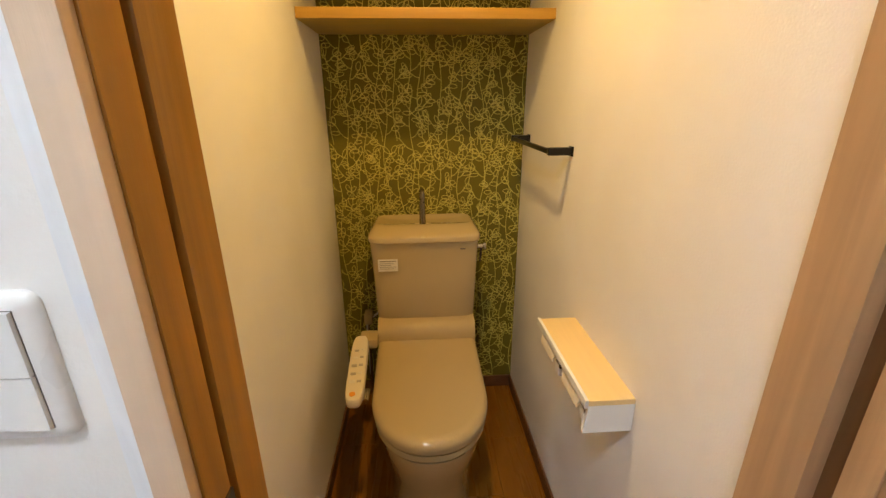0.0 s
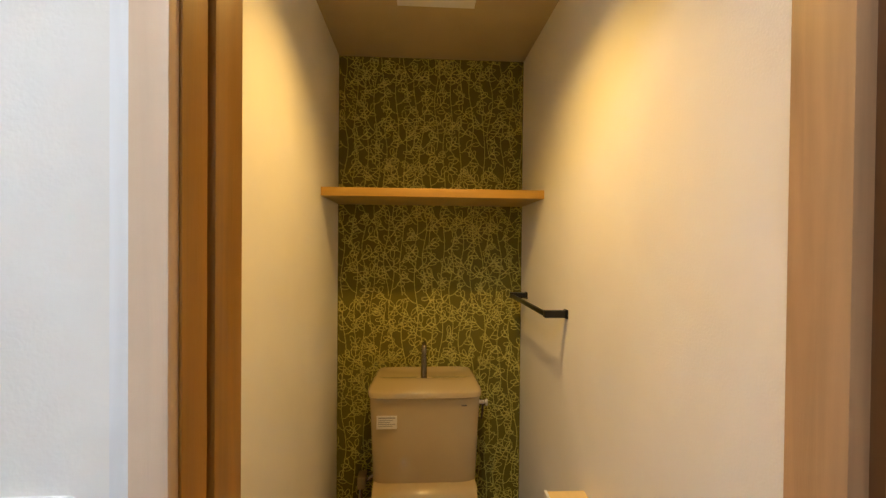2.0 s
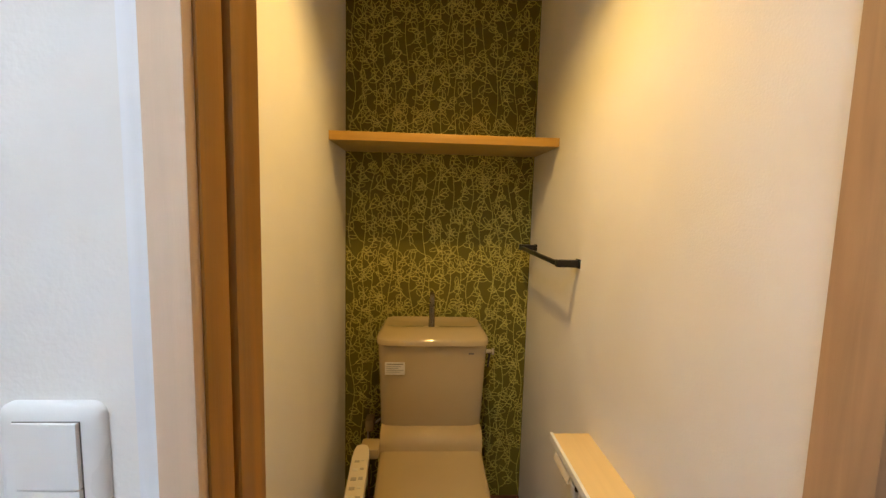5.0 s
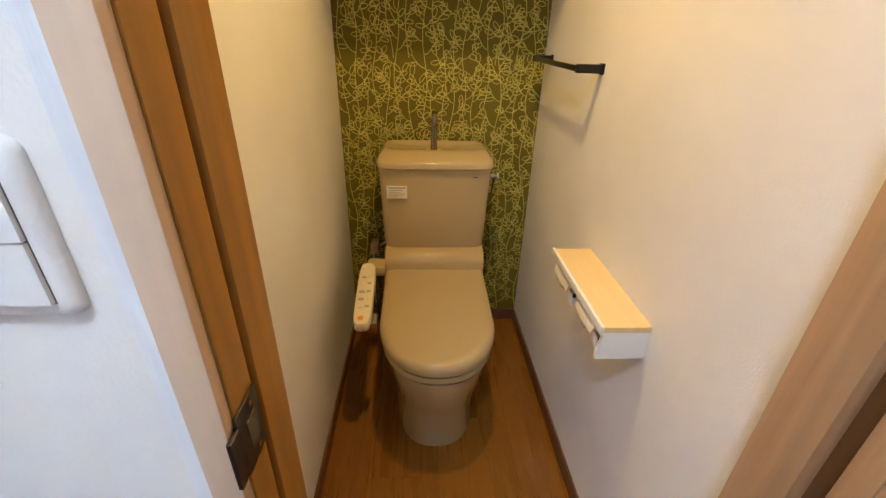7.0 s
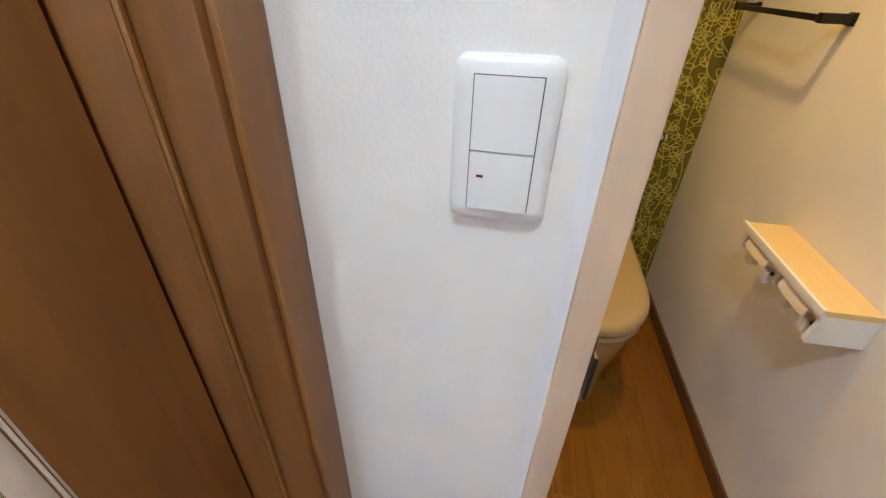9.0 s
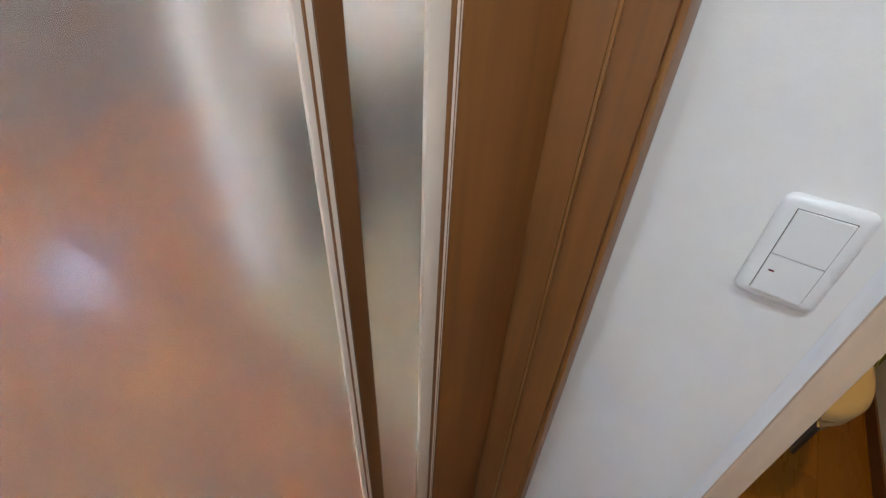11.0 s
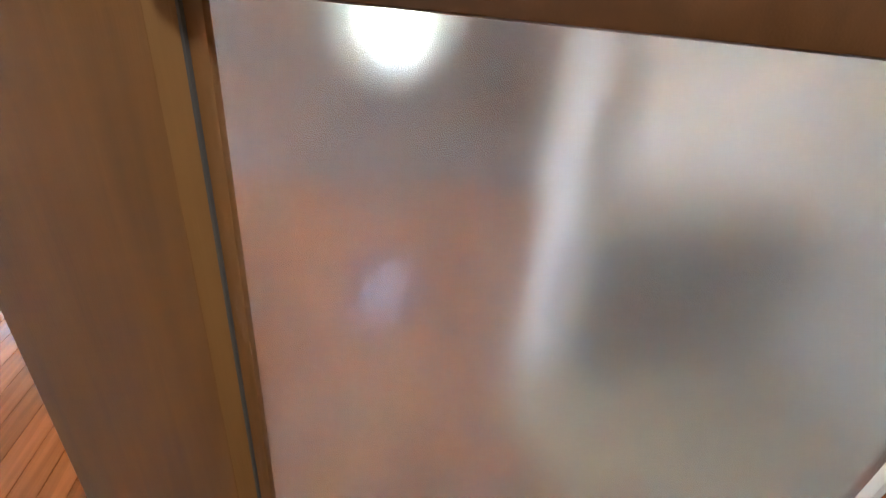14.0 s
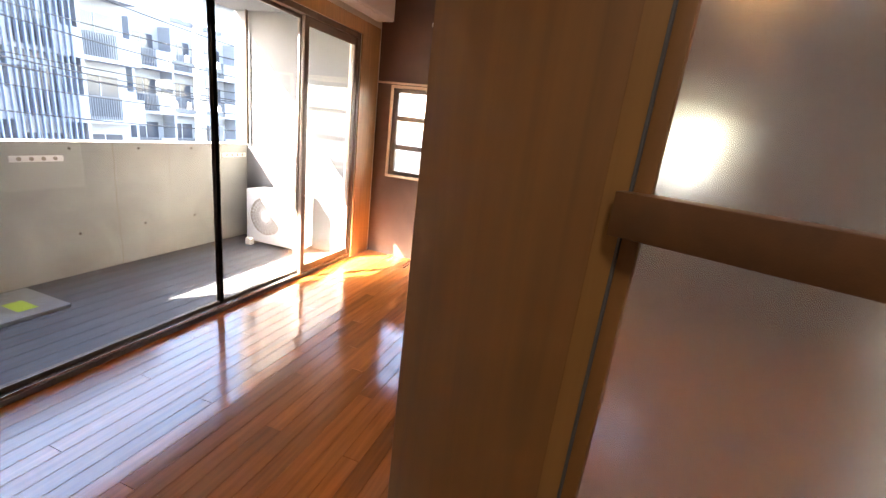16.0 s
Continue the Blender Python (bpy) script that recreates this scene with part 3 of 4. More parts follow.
for y0, y1 in ((0.436, 0.582), (0.602, 0.750)):
    bm = bmesh.new()
    arc = [(0.682 - 0.012 * math.sin(a), 0.738 - 0.030 * (1 - math.cos(a))) for a in (0, 0.35, 0.7, 1.0, 1.3)]
    loop = [(x, z) for x, z in arc] + [(x + 0.0030, z + 0.0006) for x, z in reversed(arc)]
    rings(bm, [[(x, y0 + 0.016, z) for x, z in loop], [(x, y0 + 0.034, z - 0.003) for x, z in loop], [(x, y1 - 0.050, z - 0.003) for x, z in loop], [(x, y1 - 0.030, z) for x, z in loop]])
    under(ph, "paper_cutter", bm, M_PANEL, "cream hinged cutter flap")
    for ya, yb in ((y0 + 0.020, y0 + 0.050), (y1 - 0.050, y1 - 0.020)):
        under(ph, "roll_arm", B(0.690, 0.712, ya, yb, 0.668, 0.702, bevel=0.005), M_WHITEP)
    under(ph, "clip", B(0.685, 0.692, y0 + 0.001, y0 + 0.009, 0.704, 0.713, bevel=0.002), M_STRIKE, "small dark spring clip")

# ---- towel bar ----
tb = empty("towel_bar", (0.74, 1.12, 1.2), "matt black square towel bar on the side wall", "towel bar")
under(tb, "bar", B(0.711, 0.720, 0.922, 1.362, 1.194, 1.208, bevel=0.001), M_BLACK)
for y in (0.900, 1.362):
    under(tb, "bracket", B(0.711, TW - 0.006, y, y + 0.022, 1.191, 1.212, bevel=0.0015), M_BLACK)
    under(tb, "wall_plate", B(TW - 0.006, TW - 0.0002, y - 0.003, y + 0.025, 1.188, 1.215, bevel=0.0015), M_BLACK)

# ---- ceiling fixtures of the toilet ----
vent = empty("ceiling_vent", (0.39, 0.93, TC), "white square ceiling exhaust vent with grille", "vent")
vx0, vx1, vy0, vy1 = 0.262, 0.512, 0.806, 1.056
bm = bmesh.new()
bw = 0.040
for a in ((vx0, vx1, vy0, vy0 + bw), (vx0, vx1, vy1 - bw, vy1), (vx0, vx0 + bw, vy0 + bw, vy1 - bw), (vx1 - bw, vx1, vy0 + bw, vy1 - bw)):
    box(bm, *a, TC - 0.014, TC - 0.0005)
under(vent, "frame", bm, M_WHITEP, smooth=False)
under(vent, "backing", B(vx0 + bw, vx1 - bw, vy0 + bw, vy1 - bw, TC - 0.004, TC - 0.0005), M_PRINT)
n = 15
for i in range(n):
    x = vx0 + bw + (i + 0.5) * (vx1 - vx0 - 2 * bw) / n
    under(vent, "slat", B(x - 0.003, x + 0.003, vy0 + bw, vy1 - bw, TC - 0.012, TC - 0.004), M_WHITEP)
under(vent, "logo_bar", B(0.365, 0.405, vy0 + 0.018, vy0 + 0.022, TC - 0.0146, TC - 0.0138), M_PRINT)
cl = empty("ceiling_light", (0.385, 0.64, TC), "round lit ceiling light with white rim", "ceiling light")
bm = rod(bmesh.new(), (0.385, 0.64, TC - 0.012), (0.385, 0.64, TC - 0.0005), 0.064, 0.066, 40)
under(cl, "rim", bm, M_WHITEP)
bm = bmesh.new()
bmesh.ops.create_uvsphere(bm, u_segments=28, v_segments=12, radius=0.060, matrix=Matrix.Translation((0.385, 0.64, TC - 0.012)) @ Matrix.Diagonal((1, 1, 0.45, 1)))
under(cl, "diffuser", bm, M_LIGHT, "glowing warm diffuser").visible_shadow = False
# housing made up for the added hall lamp, never in view
hl = empty("ceiling_light", (0.02, -0.62, 2.33), "square white housing of the added, unseen hall fill lamp", "ceiling light")
under(hl, "housing", B(-0.10, 0.14, -0.74, -0.50, 2.318, 2.33, bevel=0.003), M_WHITEP)

# ---- the setting: living room ----
RX0, RX1, RY0, RY1, RC = -4.74, -0.315, -3.27, 1.90, 2.88
structure("wall_room_hall", B(-0.245, -0.187, -3.40, -1.05, 0, RC), M_ROOMWALL, "cream papered wall beside the hall door")
structure("wall_room_over_door", B(RX1, -0.187, -1.05, 0.0, 2.33, RC), M_ROOMWALL, "cream papered wall over the hall door")
structure("wall_room_side", B(RX1, -0.187, 0.0, 2.02, 0, RC), M_ROOMWALL, "cream papered kitchen side wall")
structure("wall_room_north", B(RX0 - 0.12, RX1, RY1, RY1 + 0.12, 0, RC), M_ROOMWALL, "cream papered kitchen wall")
structure("ceiling_room", B(RX0 - 0.12, -0.187, -3.40, RY1 + 0.12, RC, RC + 0.08), M_CEIL, "white papered ceiling of the living room")
structure("subfloor_room", B(RX0, -0.245, RY0 - 0.02, RY1, -0.06, -0.012), M_SUBFLOOR, "dark floor joints")
structure("floor_kitchen", B(-1.60, RX1, 0.14, RY1, -0.012, 0.002), M_TILE, "beige vinyl kitchen floor")
structure("door_sill", B(-0.315, -0.187, -1.05, 0.0, -0.05, 0.001), M_BASE, "dark wooden threshold")

# end wall with two small windows
W_SMALL = ((-3.06, -2.24, 0.99, 1.96), (-0.22, 0.28, 1.25, 1.85))
bm = bmesh.new()
ys = [-3.40, W_SMALL[0][0], W_SMALL[0][1], W_SMALL[1][0], W_SMALL[1][1], RY1 + 0.12]
for i in range(5):
    if i in (1, 3):
        w = W_SMALL[i // 2]
        box(bm, RX0 - 0.12, RX0, w[0], w[1], 0, w[2])
        box(bm, RX0 - 0.12, RX0, w[0], w[1], w[3], RC)
    else:
        box(bm, RX0 - 0.12, RX0, ys[i], ys[i + 1], 0, RC)
structure("wall_room_end", bm, M_ACCENT, "dark brown accent wall")
for k, (y0, y1, z0, z1) in enumerate(W_SMALL):
    win = empty("window_%d" % (k + 2), (RX0, (y0 + y1) / 2, z0), "small louvred window with pale wooden frame", "window")
    win["kind"] = "structure"
    for a in ((y0 - 0.03, y1 + 0.03, z0 - 0.03, z0), (y0 - 0.03, y1 + 0.03, z1, z1 + 0.03), (y0 - 0.03, y0, z0, z1), (y1, y1 + 0.03, z0, z1)):
        under(win, "window_frame", B(RX0, RX0 + 0.02, *a, bevel=0.002), M_CASE, "pale wooden trim")
    for a in ((y0, y1, z0, z0 + 0.045), (y0, y1, z1 - 0.045, z1), (y0, y0 + 0.05, z0 + 0.045, z1 - 0.045), (y1 - 0.05, y1, z0 + 0.045, z1 - 0.045)):
        under(win, "sash", B(RX0 - 0.09, RX0 - 0.03, *a, bevel=0.002), M_BRONZE)
    for i in (1, 2):
        z = z0 + (z1 - z0) * i / 3
        under(win, "louvre_bar", B(RX0 - 0.085, RX0 - 0.035, y0 + 0.05, y1 - 0.05, z - 0.028, z + 0.028, bevel=0.004), M_BRONZE)
    for i in range(3):
        za, zb = z0 + (z1 - z0) * i / 3, z0 + (z1 - z0) * (i + 1) / 3
        g = under(win, "pane", B(RX0 - 0.063, RX0 - 0.058, y0 + 0.05, y1 - 0.05, max(za + 0.028, z0 + 0.045), min(zb - 0.028, z1 - 0.045)), M_GLASS)
        g.visible_shadow = False
trim = structure("trim_end_wall", B(RX0, RX0 + 0.022, RY0, 1.9, 2.000, 2.022, bevel=0.002), M_CASE, "thin pale rail along the accent wall")

# window wall: solid ends, head, the large sliding window
WX0, WX1, WH = -4.33, -0.75, 2.42
bm = bmesh.new()
box(bm, RX0 - 0.12, WX0, RY0 - 0.14, RY0, 0, RC)
box(bm, WX1, -0.245, RY0 - 0.14, RY0, 0, RC)
box(bm, WX0, WX1, RY0 - 0.14, RY0, WH, RC)
structure("wall_room_window", bm, M_ROOMWALL, "cream papered window wall")
structure("trim_window", B(-4.70, WX0, RY0, RY0 + 0.012, 0, WH + 0.1, bevel=0.002), M_REVEAL, "honey-coloured wooden lining beside the window")
structure("trim_window_head", B(-4.70, WX1, RY0, RY0 + 0.016, WH, WH + 0.13, bevel=0.002), M_REVEAL, "honey-coloured wooden head of the window")
big = empty("window_1", (-2.5, RY0, 0), "large sliding balcony window in dark bronze frame", "window")
big["kind"] = "structure"
FY0, FY1 = RY0 - 0.10, RY0 - 0.005
under(big, "window_frame", B(WX0, WX1, FY0, FY1, 0.0, 0.035, bevel=0.003), M_BRONZE, "bottom track")
under(big, "window_frame", B(WX0, WX1, FY0, FY1, WH - 0.05, WH, bevel=0.003), M_BRONZE)
under(big, "window_frame", B(WX0, WX0 + 0.035, FY0, FY1, 0.035, WH - 0.05, bevel=0.003), M_BRONZE)
under(big, "window_frame", B(WX1 - 0.035, WX1, FY0, FY1, 0.035, WH - 0.05, bevel=0.003), M_BRONZE)
under(big, "track_rib", B(WX0 + 0.035, WX1 - 0.035, RY0 - 0.020, RY0 - 0.014, 0.035, 0.048), M_CHROME)


def sash(x0, x1, y, stile0=0.045, stile1=0.045, rail=0.055):
    z0, z1 = 0.040, WH - 0.052
    s = under(big, "sash", B(x0, x0 + stile0, y - 0.018, y + 0.018, z0, z1, bevel=0.003), M_BRONZE)
    part("stile", B(x1 - stile1, x1, y - 0.018, y + 0.018, z0, z1, bevel=0.003), M_BRONZE, s, "", True)
    for a, b in ((z0, z0 + rail), (z1 - rail, z1)):
        o = part("rail", B(x0 + stile0, x1 - stile1, y - 0.016, y + 0.016, a, b, bevel=0.003), M_BRONZE, s, "", True)
    g = part("pane", B(x0 + stile0, x1 - stile1, y - 0.003, y + 0.003, z0 + rail, z1 - rail), M_GLASS, s)
    g.visible_shadow = False


sash(-2.56, WX1 - 0.035, RY0 - 0.075, 0.040, 0.045, 0.030)
sash(-3.47, -2.52, RY0 - 0.075, 0.035, 0.040, 0.030)
sash(WX0 + 0.035, -3.44, RY0 - 0.035, 0.05, 0.060, 0.075)

# indoor air conditioner
ac = empty("air_conditioner", (-4.2, RY0, 2.6), "white wall-mounted air conditioner above the window", "air conditioner")
under(ac, "body", B(-4.62, -3.84, RY0 + 0.001, RY0 + 0.215, 2.60, 2.86, bevel=0.03, segments=4), M_WHITEP)
under(ac, "flap", B(-4.58, -3.88, RY0 + 0.10, RY0 + 0.20, 2.596, 2.602, bevel=0.001), M_WHITEP, "closed air flap")
thing("wall_sensor", B(RX0 + 0.0005, RX0 + 0.03, -2.66, -2.58, 2.60, 2.64, bevel=0.004), M_WHITEP, "small white box on the accent wall", "wall box")

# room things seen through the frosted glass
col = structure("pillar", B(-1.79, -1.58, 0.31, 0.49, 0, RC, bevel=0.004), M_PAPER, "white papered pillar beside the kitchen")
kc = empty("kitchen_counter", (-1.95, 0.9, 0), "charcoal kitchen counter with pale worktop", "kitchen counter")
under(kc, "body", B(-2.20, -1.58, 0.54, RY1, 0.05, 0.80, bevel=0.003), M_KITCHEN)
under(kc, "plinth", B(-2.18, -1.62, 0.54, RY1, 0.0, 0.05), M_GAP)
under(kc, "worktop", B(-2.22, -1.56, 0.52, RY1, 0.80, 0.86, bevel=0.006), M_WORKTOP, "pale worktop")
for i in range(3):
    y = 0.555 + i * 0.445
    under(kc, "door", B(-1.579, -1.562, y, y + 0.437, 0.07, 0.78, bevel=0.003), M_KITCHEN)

# warm ceiling spotlights, lit
for x, y in ROOM_LAMPS:
    dl = empty("ceiling_light", (x, y, RC), "round lit warm ceiling spotlight with white rim", "ceiling light", "room spotlights")
    under(dl, "rim", rod(bmesh.new(), (x, y, RC - 0.014), (x, y, RC - 0.0005), 0.060, 0.064, 32), M_WHITEP)
    bm = bmesh.new()
    bmesh.ops.create_uvsphere(bm, u_segments=24, v_segments=10, radius=0.050, matrix=Matrix.Translation((x, y, RC - 0.014)) @ Matrix.Diagonal((1, 1, 0.5, 1)))
    under(dl, "diffuser", bm, M_SPOT, "glowing warm diffuser").visible_shadow = False

# ---- balcony ----
structure("balcony_slab", B(-4.70, -0.9, -5.10, RY0 - 0.14, -0.25, -0.085), M_CONCRETE, "concrete balcony slab")
par = structure("balcony_parapet", B(-4.49, -1.0, -5.11, -4.95, -0.10, 1.116, bevel=0.006), M_CONCRETE, "cast concrete balcony parapet")
for x, z in ((-2.53, 0.31), (-3.12, 0.31), (-2.524, 1.06), (-3.11, 1.06), (-3.69, 1.06), (-3.69, 0.31), (-1.93, 0.31), (-1.93, 1.06)):
    under(par, "tie_hole", rod(bmesh.new(), (x, -4.9515, z), (x, -4.947, z), 0.013, 0.013, 12), M_GAP)
for x, w in ((-2.87, 0.003), (-3.42, 0.002)):
    bm = bmesh.new()
    zz = [(-0.09 + 1.2 * i / 14) for i in range(15)]
    random.seed(int(-x * 100))
    lo = [(x + random.uniform(-0.006, 0.006), z) for z in zz]
    for (xa, za), (xb, zb) in zip(lo, lo[1:]):
        f_ = [bm.verts.new(p) for p in ((xa - w, -4.949, za), (xa + w, -4.949, za), (xb + w, -4.949, zb), (xb - w, -4.949, zb))]
        bm.faces.new(f_)
    bmesh.ops.remove_doubles(bm, verts=bm.verts, dist=0.0001)
    under(par, "crack", bm, M_PRINT)
structure("balcony_wall_end", B(-4.65, -4.49, -5.11, RY0 - 0.14, -0.25, 2.64), M_SHADEDWALL, "white balcony end wall, darkened to grey for shade")
structure("balcony_wall_near", B(-1.0, -0.60, -5.11, RY0 - 0.14, -0.25, 2.64), M_SHADEDWALL, "white balcony end wall, darkened to grey for shade")
structure("balcony_soffit", B(-4.70, -0.60, -5.11, RY0 - 0.14, 2.64, 2.84), M_SHADEDWALL, "white underside of the balcony above, darkened to grey for shade")
rail_b = thing("downpipe", rod(bmesh.new(), (-4.455, -4.90, 1.116), (-4.455, -4.90, 2.64), 0.018, 0.018, 14), M_STRIKE, "dark downpipe on the parapet", "pipe")

for x0 in (-2.47, -4.46):
    br = empty("pole_bracket", (x0, -4.95, 0.98), "white clothes pole bracket with round holes", "bracket", "pole brackets")
    bm = B(x0, x0 + 0.36, -4.950, -4.938, 0.955, 1.005, bevel=0.004)
    under(br, "arm", bm, M_WHITEP)
    for i in range(4):
        cx = x0 + 0.06 + i * 0.08
        under(br, "hole", rod(bmesh.new(), (cx, -4.9375, 0.980), (cx, -4.9355, 0.980), 0.016, 0.016, 16), M_PRINT)

# outdoor unit
ou = empty("outdoor_unit", (-4.3, -4.2, -0.06), "white outdoor air conditioning unit on the deck", "outdoor unit")
under(ou, "casing", B(-4.46, -4.17, -4.66, -3.90, -0.02, 0.62, bevel=0.012), M_WHITEP)
for y in (-4.58, -3.98):
    under(ou, "foot", B(-4.45, -4.15, y - 0.03, y + 0.03, -0.060, -0.02), M_PRINT)
under(ou, "fan_well", rod(bmesh.new(), (-4.172, -4.36, 0.32), (-4.166, -4.36, 0.32), 0.235, 0.235, 40), M_PRINT)
bm = bmesh.new()
for i in range(28):
    a = 2 * math.pi * i / 28
    rod(bm, (-4.160, -4.36 + 0.07 * math.cos(a), 0.32 + 0.07 * math.sin(a)), (-4.160, -4.36 + 0.232 * math.cos(a + 0.25), 0.32 + 0.232 * math.sin(a + 0.25)), 0.0045, n=6)
for r in (0.10, 0.15, 0.19, 0.232):
    pts = [(-4.160, -4.36 + r * math.cos(2 * math.pi * k / 36), 0.32 + r * math.sin(2 * math.pi * k / 36)) for k in range(37)]
    for a, b in zip(pts, pts[1:]):
        rod(bm, a, b, 0.003, n=5)
under(ou, "fan_grille", bm, M_WHITEP)
under(ou, "fan_hub", rod(bmesh.new(), (-4.166, -4.36, 0.32), (-4.152, -4.36, 0.32), 0.072, 0.068, 28), M_WHITEP)
under(ou, "valve_cover", B(-4.169, -4.140, -4.04, -3.93, 0.05, 0.30, bevel=0.006), M_WHITEP)
thing("outdoor_socket", B(-4.16, -4.10, -4.62, -4.54, -0.062, 0.02, bevel=0.006), M_WHITEP, "small white socket box on the deck", "socket box")

# escape hatch
eh = empty("escape_hatch", (-1.75, -4.6, -0.06), "grey metal escape hatch cover in the deck", "hatch")
under(eh, "cover", B(-2.05, -1.40, -4.86, -4.31, -0.060, -0.030, bevel=0.006), M_HATCH)
under(eh, "warning_label", B(-1.90, -1.78, -4.62, -4.42, -0.0300, -0.0285), material("lime_label", (0.45, 0.62, 0.05), 0.5, vary=0.03), "lime green warning label")

# ---- outside ----
M_GROUND = material("asphalt", (0.06, 0.06, 0.062), 0.85, vary=0.1, scale=0.5, bump=0.1)
M_FACADE = material("pale_facade", (0.31, 0.33, 0.36), 0.7, vary=0.04, scale=0.4, bump=0.1)
M_FIN = material("blue_grey_fin", (0.15, 0.19, 0.27), 0.5, vary=0.05, scale=0.6, bump=0.05)
M_WINDARK = material("dark_window", (0.06, 0.07, 0.09), 0.12, vary=0.05, scale=1, bump=0.0)
M_RAILS = material("grey_railing", (0.10, 0.11, 0.13), 0.5, metal=0.4, vary=0.05, bump=0.0)
M_WIRE = material("black_cable_sheath", (0.015, 0.015, 0.017), 0.8, vary=0.05, bump=0.0)
structure("ground", B(-1500, 1500, -1500, 1500, -9.2, -9.0), M_GROUND, "grey street ground")


def block(x0, x1, y0, y1, z0, z1, first, storey, bays, label, fins=False):
    """An apartment block whose front with balconies faces +y."""
    ob = empty("apartment_building", ((x0 + x1) / 2, y0, z0), label, "building")
    under(ob, "wall", B(x0, x1, y0, y1 - 1.2, z0, z1), M_FACADE)
    under(ob, "roof", B(x0 - 0.2, x1 + 0.2, y0, y1, z1, z1 + 0.5), M_FACADE)
    w = (x1 - x0) / bays
    k = 0
    z = first
    while z + storey < z1 + 0.1:
        bal = under(ob, "balcony", B(x0, x1, y1 - 1.25, y1, z - 0.18, z), M_FACADE)
        for i in range(bays):
            a, b = x0 + i * w, x0 + (i + 1) * w
            wd = under(ob, "window", B(a + 0.18 * w, b - 0.18 * w, y1 - 1.22, y1 - 1.17, z + 0.1, z + 2.1), M_WINDARK)
            part("frame", B(a + 0.49 * w, b - 0.49 * w, y1 - 1.17, y1 - 1.15, z + 0.1, z + 2.1), M_FACADE, wd)
            wall = part("panel", B(a, a + 0.42 * w, y1 - 0.08, y1, z, z + 1.1), M_FACADE, bal)
            bm = bmesh.new()
            m = 14
            for j in range(m):
                x = a + 0.44 * w + j * 0.54 * w / m
                box(bm, x, x + 0.05, y1 - 0.06, y1 - 0.02, z, z + 1.08)
            box(bm, a + 0.42 * w, b, y1 - 0.08, y1, z + 1.06, z + 1.12)
            part("railing", bm, M_RAILS, bal)
            part("divider", B(b - 0.08, b + 0.08, y1 - 1.2, y1 - 0.02, z, z + storey - 0.2), M_FACADE, bal)
        z += storey
    if fins:
        bm = bmesh.new()
        n = int((x1 - x0) / 0.24)
        for i in range(n):
            x = x0 + i * (x1 - x0) / n
            if (i // 13) % 3 != 0:
                box(bm, x, x + 0.05, y1 + 0.05, y1 + 0.22, z0 + 4, z1)
        under(ob, "fin_screen", bm, M_FIN, "blue-grey vertical fin screen")
    return ob


block(-17.0, -6.0, -36, -24, -9, 14, -8.6, 2.9, 4, "pale apartment block with blue-grey fin screens", True)
block(-32.0, -18.0, -44, -30, -9, 9, -8.2, 2.9, 5, "white apartment block with railed balconies")
block(-60.0, -40.0, -75, -60, -9, 12, -8.2, 2.9, 7, "far pale apartment block")

# utility pole and wires
pole = empty("utility_pole", (-9.55, -11.5, -9), "grey concrete utility pole with crossarms", "utility pole")
under(pole, "shaft", rod(bmesh.new(), (-9.55, -11.5, -9), (-9.55, -11.5, 5.6), 0.19, 0.12, 20), M_CONCRETE)
for z in (1.2, 2.4, 3.4):
    under(pole, "crossarm", B(-10.35, -8.75, -11.62, -11.50, z, z + 0.10), M_RAILS)
    for dx in (-0.7, -0.3, 0.3, 0.7):
        under(pole, "insulator", rod(bmesh.new(), (-9.55 + dx, -11.56, z + 0.10), (-9.55 + dx, -11.56, z + 0.28), 0.06, 0.04, 10), M_WHITEP)
under(pole, "transformer", rod(bmesh.new(), (-9.90, -11.4, 0.0), (-9.90, -11.4, 0.9), 0.25, 0.25, 20), M_RAILS)
for k in range(9):
    z = 1.3 + 0.27 * k
    bm = bmesh.new()
    pts = []
    for i in range(25):
        u = i / 24
        pts.append((-10.2 + 12 * (u - 0.55) * 1.6, -11.5 - 3.2 * (u - 0.5) * (1 if k % 2 else -1), z - 0.5 * (1 - (2 * u - 1) ** 2) + 0.25 * math.sin(k)))
    for a, b in zip(pts, pts[1:]):
        rod(bm, a, b, 0.014, n=5, caps=False)
    thing("power_line", bm, M_WIRE, "black overhead power line", "cable", group="overhead lines")

# ---- twig print of the olive wallpaper ----
random.seed(7)
vbm_v, vbm_f = [], []


def stroke(pts, w):
    """A flat ribbon along points (x, z) just in front of the back wall."""
    y = TB - 0.0012
    n0 = len(vbm_v)
    for i, (x, z) in enumerate(pts):
        a, b = pts[max(i - 1, 0)], pts[min(i + 1, len(pts) - 1)]
        dx, dz = b[0] - a[0], b[1] - a[1]
        d = math.hypot(dx, dz) or 1
        ox, oz = -dz / d * w / 2, dx / d * w / 2
        for sx in (1, -1):
            vbm_v.append((min(max(x + sx * ox, 0.002), TW - 0.002), y, min(max(z + sx * oz, 0.062), TC - 0.002)))
    for i in range(len(pts) - 1):
        k = n0 + 2 * i
        vbm_f.append((k, k + 1, k + 3, k + 2))


def leaf_loop(x, z, ang, ln, wd):
    pts = []
    for i in range(13):
        t = 2 * math.pi * i / 12
        u, v = ln / 2 * (1 - math.cos(t)), wd / 2 * math.sin(t) * (0.75 + 0.25 * math.cos(t / 2))
        pts.append((x + u * math.cos(ang) - v * math.sin(ang), z + u * math.sin(ang) + v * math.cos(ang)))
    stroke(pts, 0.0027)


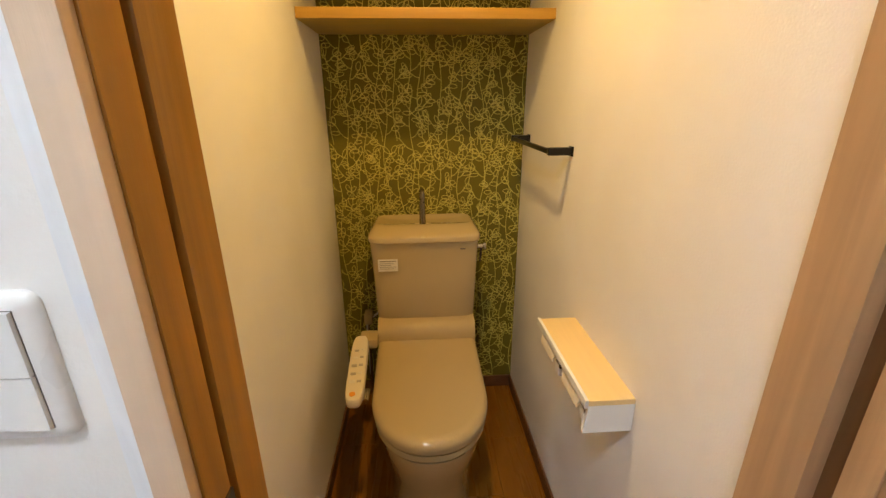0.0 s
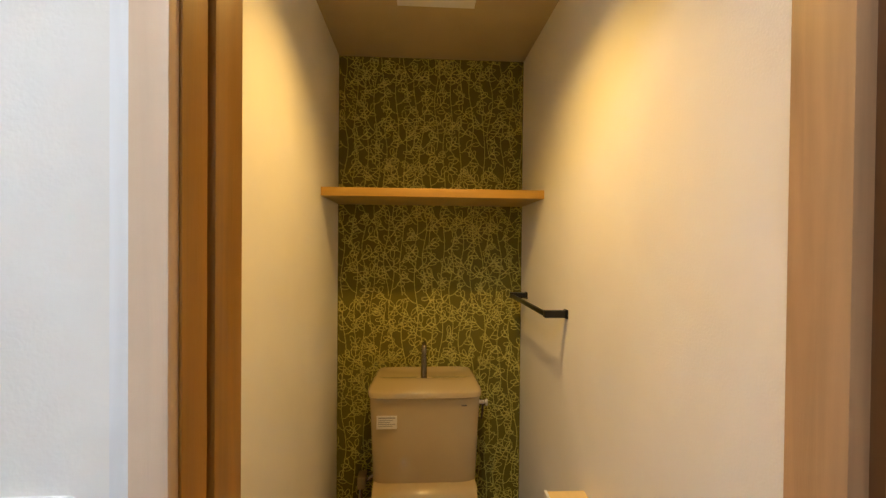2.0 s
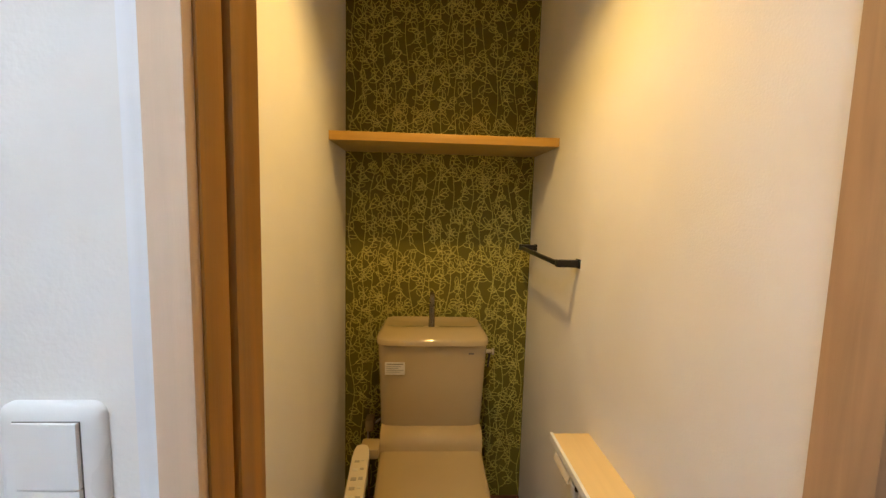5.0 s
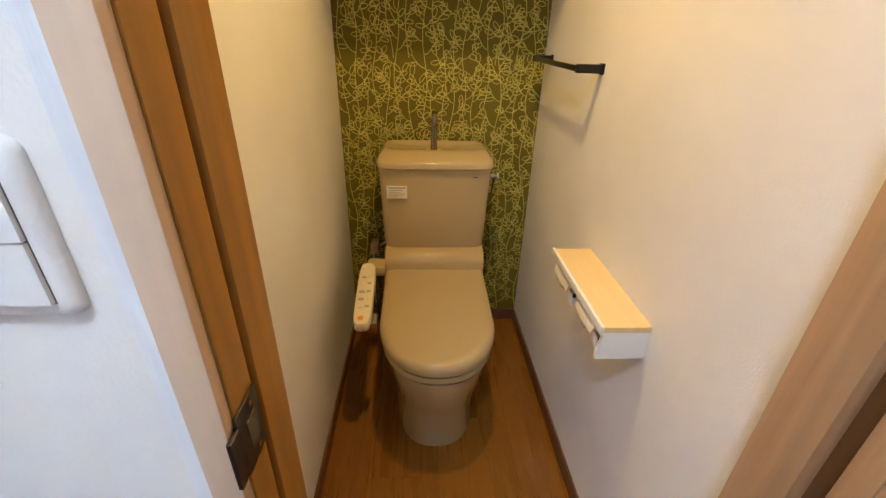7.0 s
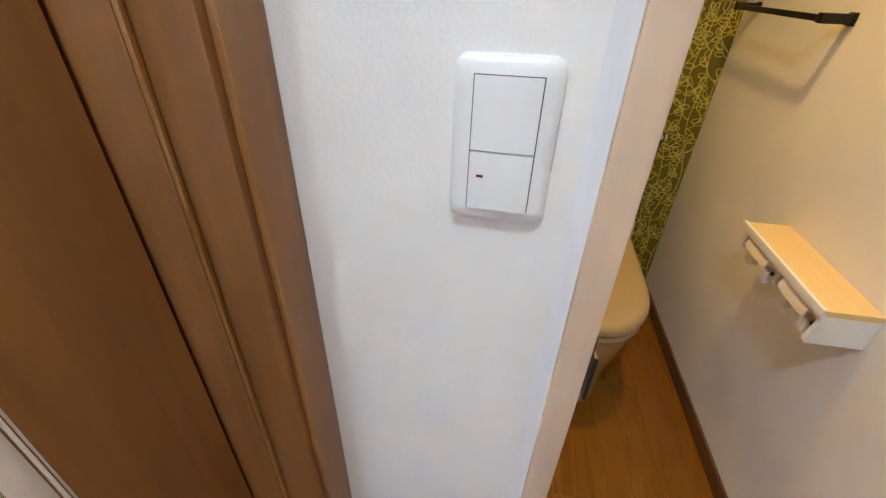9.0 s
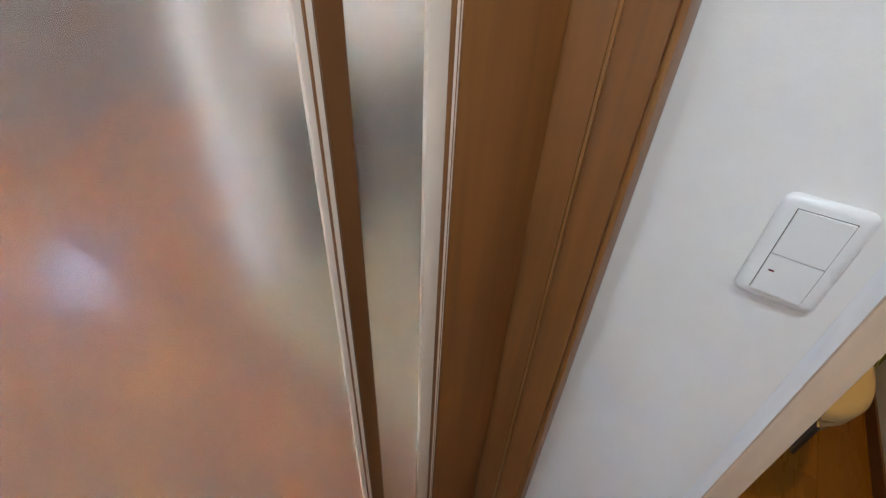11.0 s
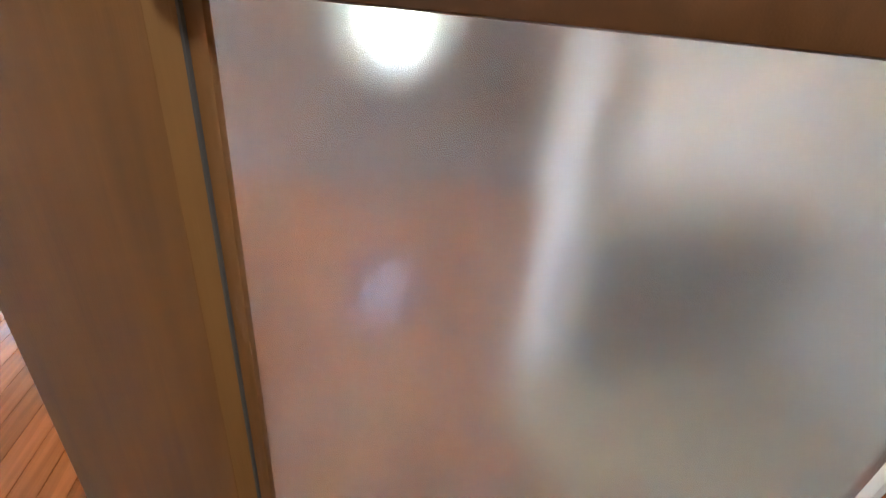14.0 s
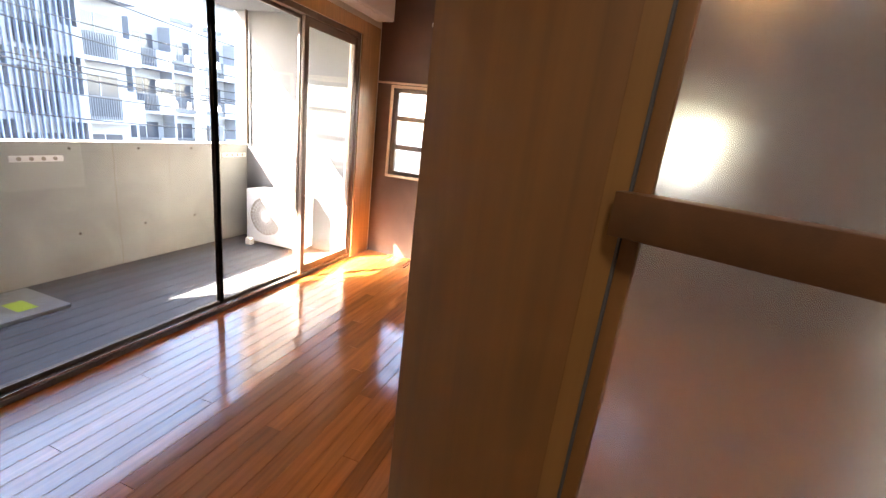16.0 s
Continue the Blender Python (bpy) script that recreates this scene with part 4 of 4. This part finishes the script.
def twig(x0, z0, h):
    bend = random.choice((-1, 1)) * random.uniform(0.005, 0.012)
    turn = random.uniform(0, 6.28)
    stem = [(x0 + bend * math.sin(turn + 7.0 * i / 16), z0 + h * i / 16) for i in range(17)]
    stroke(stem, 0.0027)
    side = 1 if random.random() < 0.5 else -1
    k = 0
    z = 0.22 * h
    while z < h:
        x, zz = x0 + bend * math.sin(turn + 7.0 * z / h), z0 + z
        reach = (0.036 + 0.022 * random.random()) * (1.15 - 0.5 * z / h)
        up = random.uniform(0.5, 1.0)
        mid = (x + side * reach * 0.6, zz + reach * up * 0.5)
        tip = (x + side * reach, zz + reach * up * 1.2)
        stroke([(x, zz), ((x + mid[0]) / 2 + side * 0.003, (zz + mid[1]) / 2 - 0.002), mid, tip], 0.0027)
        for (px, pz), a in ((tip, random.uniform(0.6, 1.5)), (mid, random.uniform(-0.3, 0.4)), (tip, random.uniform(-0.2, 0.3)))[:random.choice((2, 3))]:
            ang = a if side > 0 else math.pi - a
            leaf_loop(px, pz, ang, random.uniform(0.028, 0.038), random.uniform(0.018, 0.024))
        side = -side
        k += 1
        z += h * random.uniform(0.09, 0.13)
    leaf_loop(stem[-1][0], stem[-1][1], math.pi / 2 + random.uniform(-0.3, 0.3), 0.045, 0.024)


row = 0
zb = -0.02
while zb < TC:
    for i in range(10):
        twig(0.030 + i * 0.082 + (0.041 if row % 2 else 0) + random.uniform(-0.012, 0.012), zb + random.uniform(-0.03, 0.03), random.uniform(0.30, 0.40))
    zb += 0.20
    row += 1
pd = bpy.data.meshes.new("twig_print")
pd.from_pydata(vbm_v, [], vbm_f)
pd.materials.append(M_VINE)
twigs = tagged(new("twig_print", pd), "pale twig pattern printed on olive wallpaper", "wallpaper pattern", "", "stuff")

# ---- floor planks of the living room ----
floor_room = tagged(new("floor_room"), "glossy reddish brown plank floor", "", "", "structure")
PW, PL = 0.092, 1.82
plank_meshes = {}
random.seed(3)


def plank_mesh(length):
    key = round(length, 2)
    if key not in plank_meshes:
        bm = B(-length / 2 + 0.0006, length / 2 - 0.0006, -PW / 2 + 0.0006, PW / 2 - 0.0006, -0.012, 0.0)
        top = [e for e in bm.edges if all(v.co.z > -0.001 for v in e.verts)]
        bmesh.ops.bevel(bm, geom=top, offset=0.0014, segments=1, affect="EDGES")
        plank_meshes[key] = finish("plank", bm, M_PLANK)
    return plank_meshes[key]


y, r = RY0 - 0.01 + PW / 2, 0
while y < RY1:
    right = RX1 if y < 0.14 else -1.60
    if y < 0.0:
        right = -0.316 if y > -1.05 else -0.246
    x = RX0
    first = True
    shift = (0.0, 0.45, 0.2, 0.7, 0.33)[r % 5] * PL
    while x < right - 0.03:
        ln = min((shift if first and shift > 0.05 else PL), right - x)
        first = False
        pl = new("plank", plank_mesh(ln))
        pl.parent = floor_room
        pl.matrix_basis = Matrix.Translation((x + ln / 2, y, 0.0))
        x += ln
    y += PW
    r += 1

# ---- boards of the toilet and hall floors ----
def board_floor(name, label, x0, x1, y0, y1, wide, long):
    floor = tagged(new(name), label, "", "", "structure")
    n = round((x1 - x0) / wide)
    w = (x1 - x0) / n
    shared = {}
    for i in range(n):
        y = y0
        first = (0.25, 0.7, 0.45, 0.95)[i % 4] * long
        while y < y1 - 0.01:
            ln = min(first or long, y1 - y)
            first = 0
            key = round(ln, 3)
            if key not in shared:
                bm_ = B(-w / 2 + 0.0002, w / 2 - 0.0002, -ln / 2 + 0.0002, ln / 2 - 0.0002, -0.006, 0.0)
                edge = [e for e in bm_.edges if all(v.co.z > -0.001 for v in e.verts)]
                bmesh.ops.bevel(bm_, geom=edge, offset=0.0005, segments=1, affect="EDGES")
                shared[key] = finish("board", bm_, M_TOILETFLOOR)
            ob = new("board", shared[key])
            ob.parent = floor
            ob.matrix_basis = Matrix.Translation((x0 + (i + 0.5) * w, y + ln / 2, 0))
            y += ln


board_floor("floor_toilet", "orange-brown oak-look board floor of the toilet", 0.0, TW, 0.0, TB, 0.156, 0.90)
board_floor("floor_hall", "orange-brown oak-look board floor of the hall", -0.187, 2.6, -1.05, 0.0, 0.098, 0.62)

# ---- deck boards of the balcony ----
deck = tagged(new("floor_balcony"), "dark grey grooved deck boards", "", "", "structure")
dm = finish("deck_board", B(-1.75, 1.75, -0.066, 0.066, -0.025, 0.0, bevel=0.003), M_DECK)
for i in range(12):
    d_ = new("deck_board", dm)
    d_.parent = deck
    d_.matrix_basis = Matrix.Translation((-2.745, -4.878 + i * 0.136, -0.060))
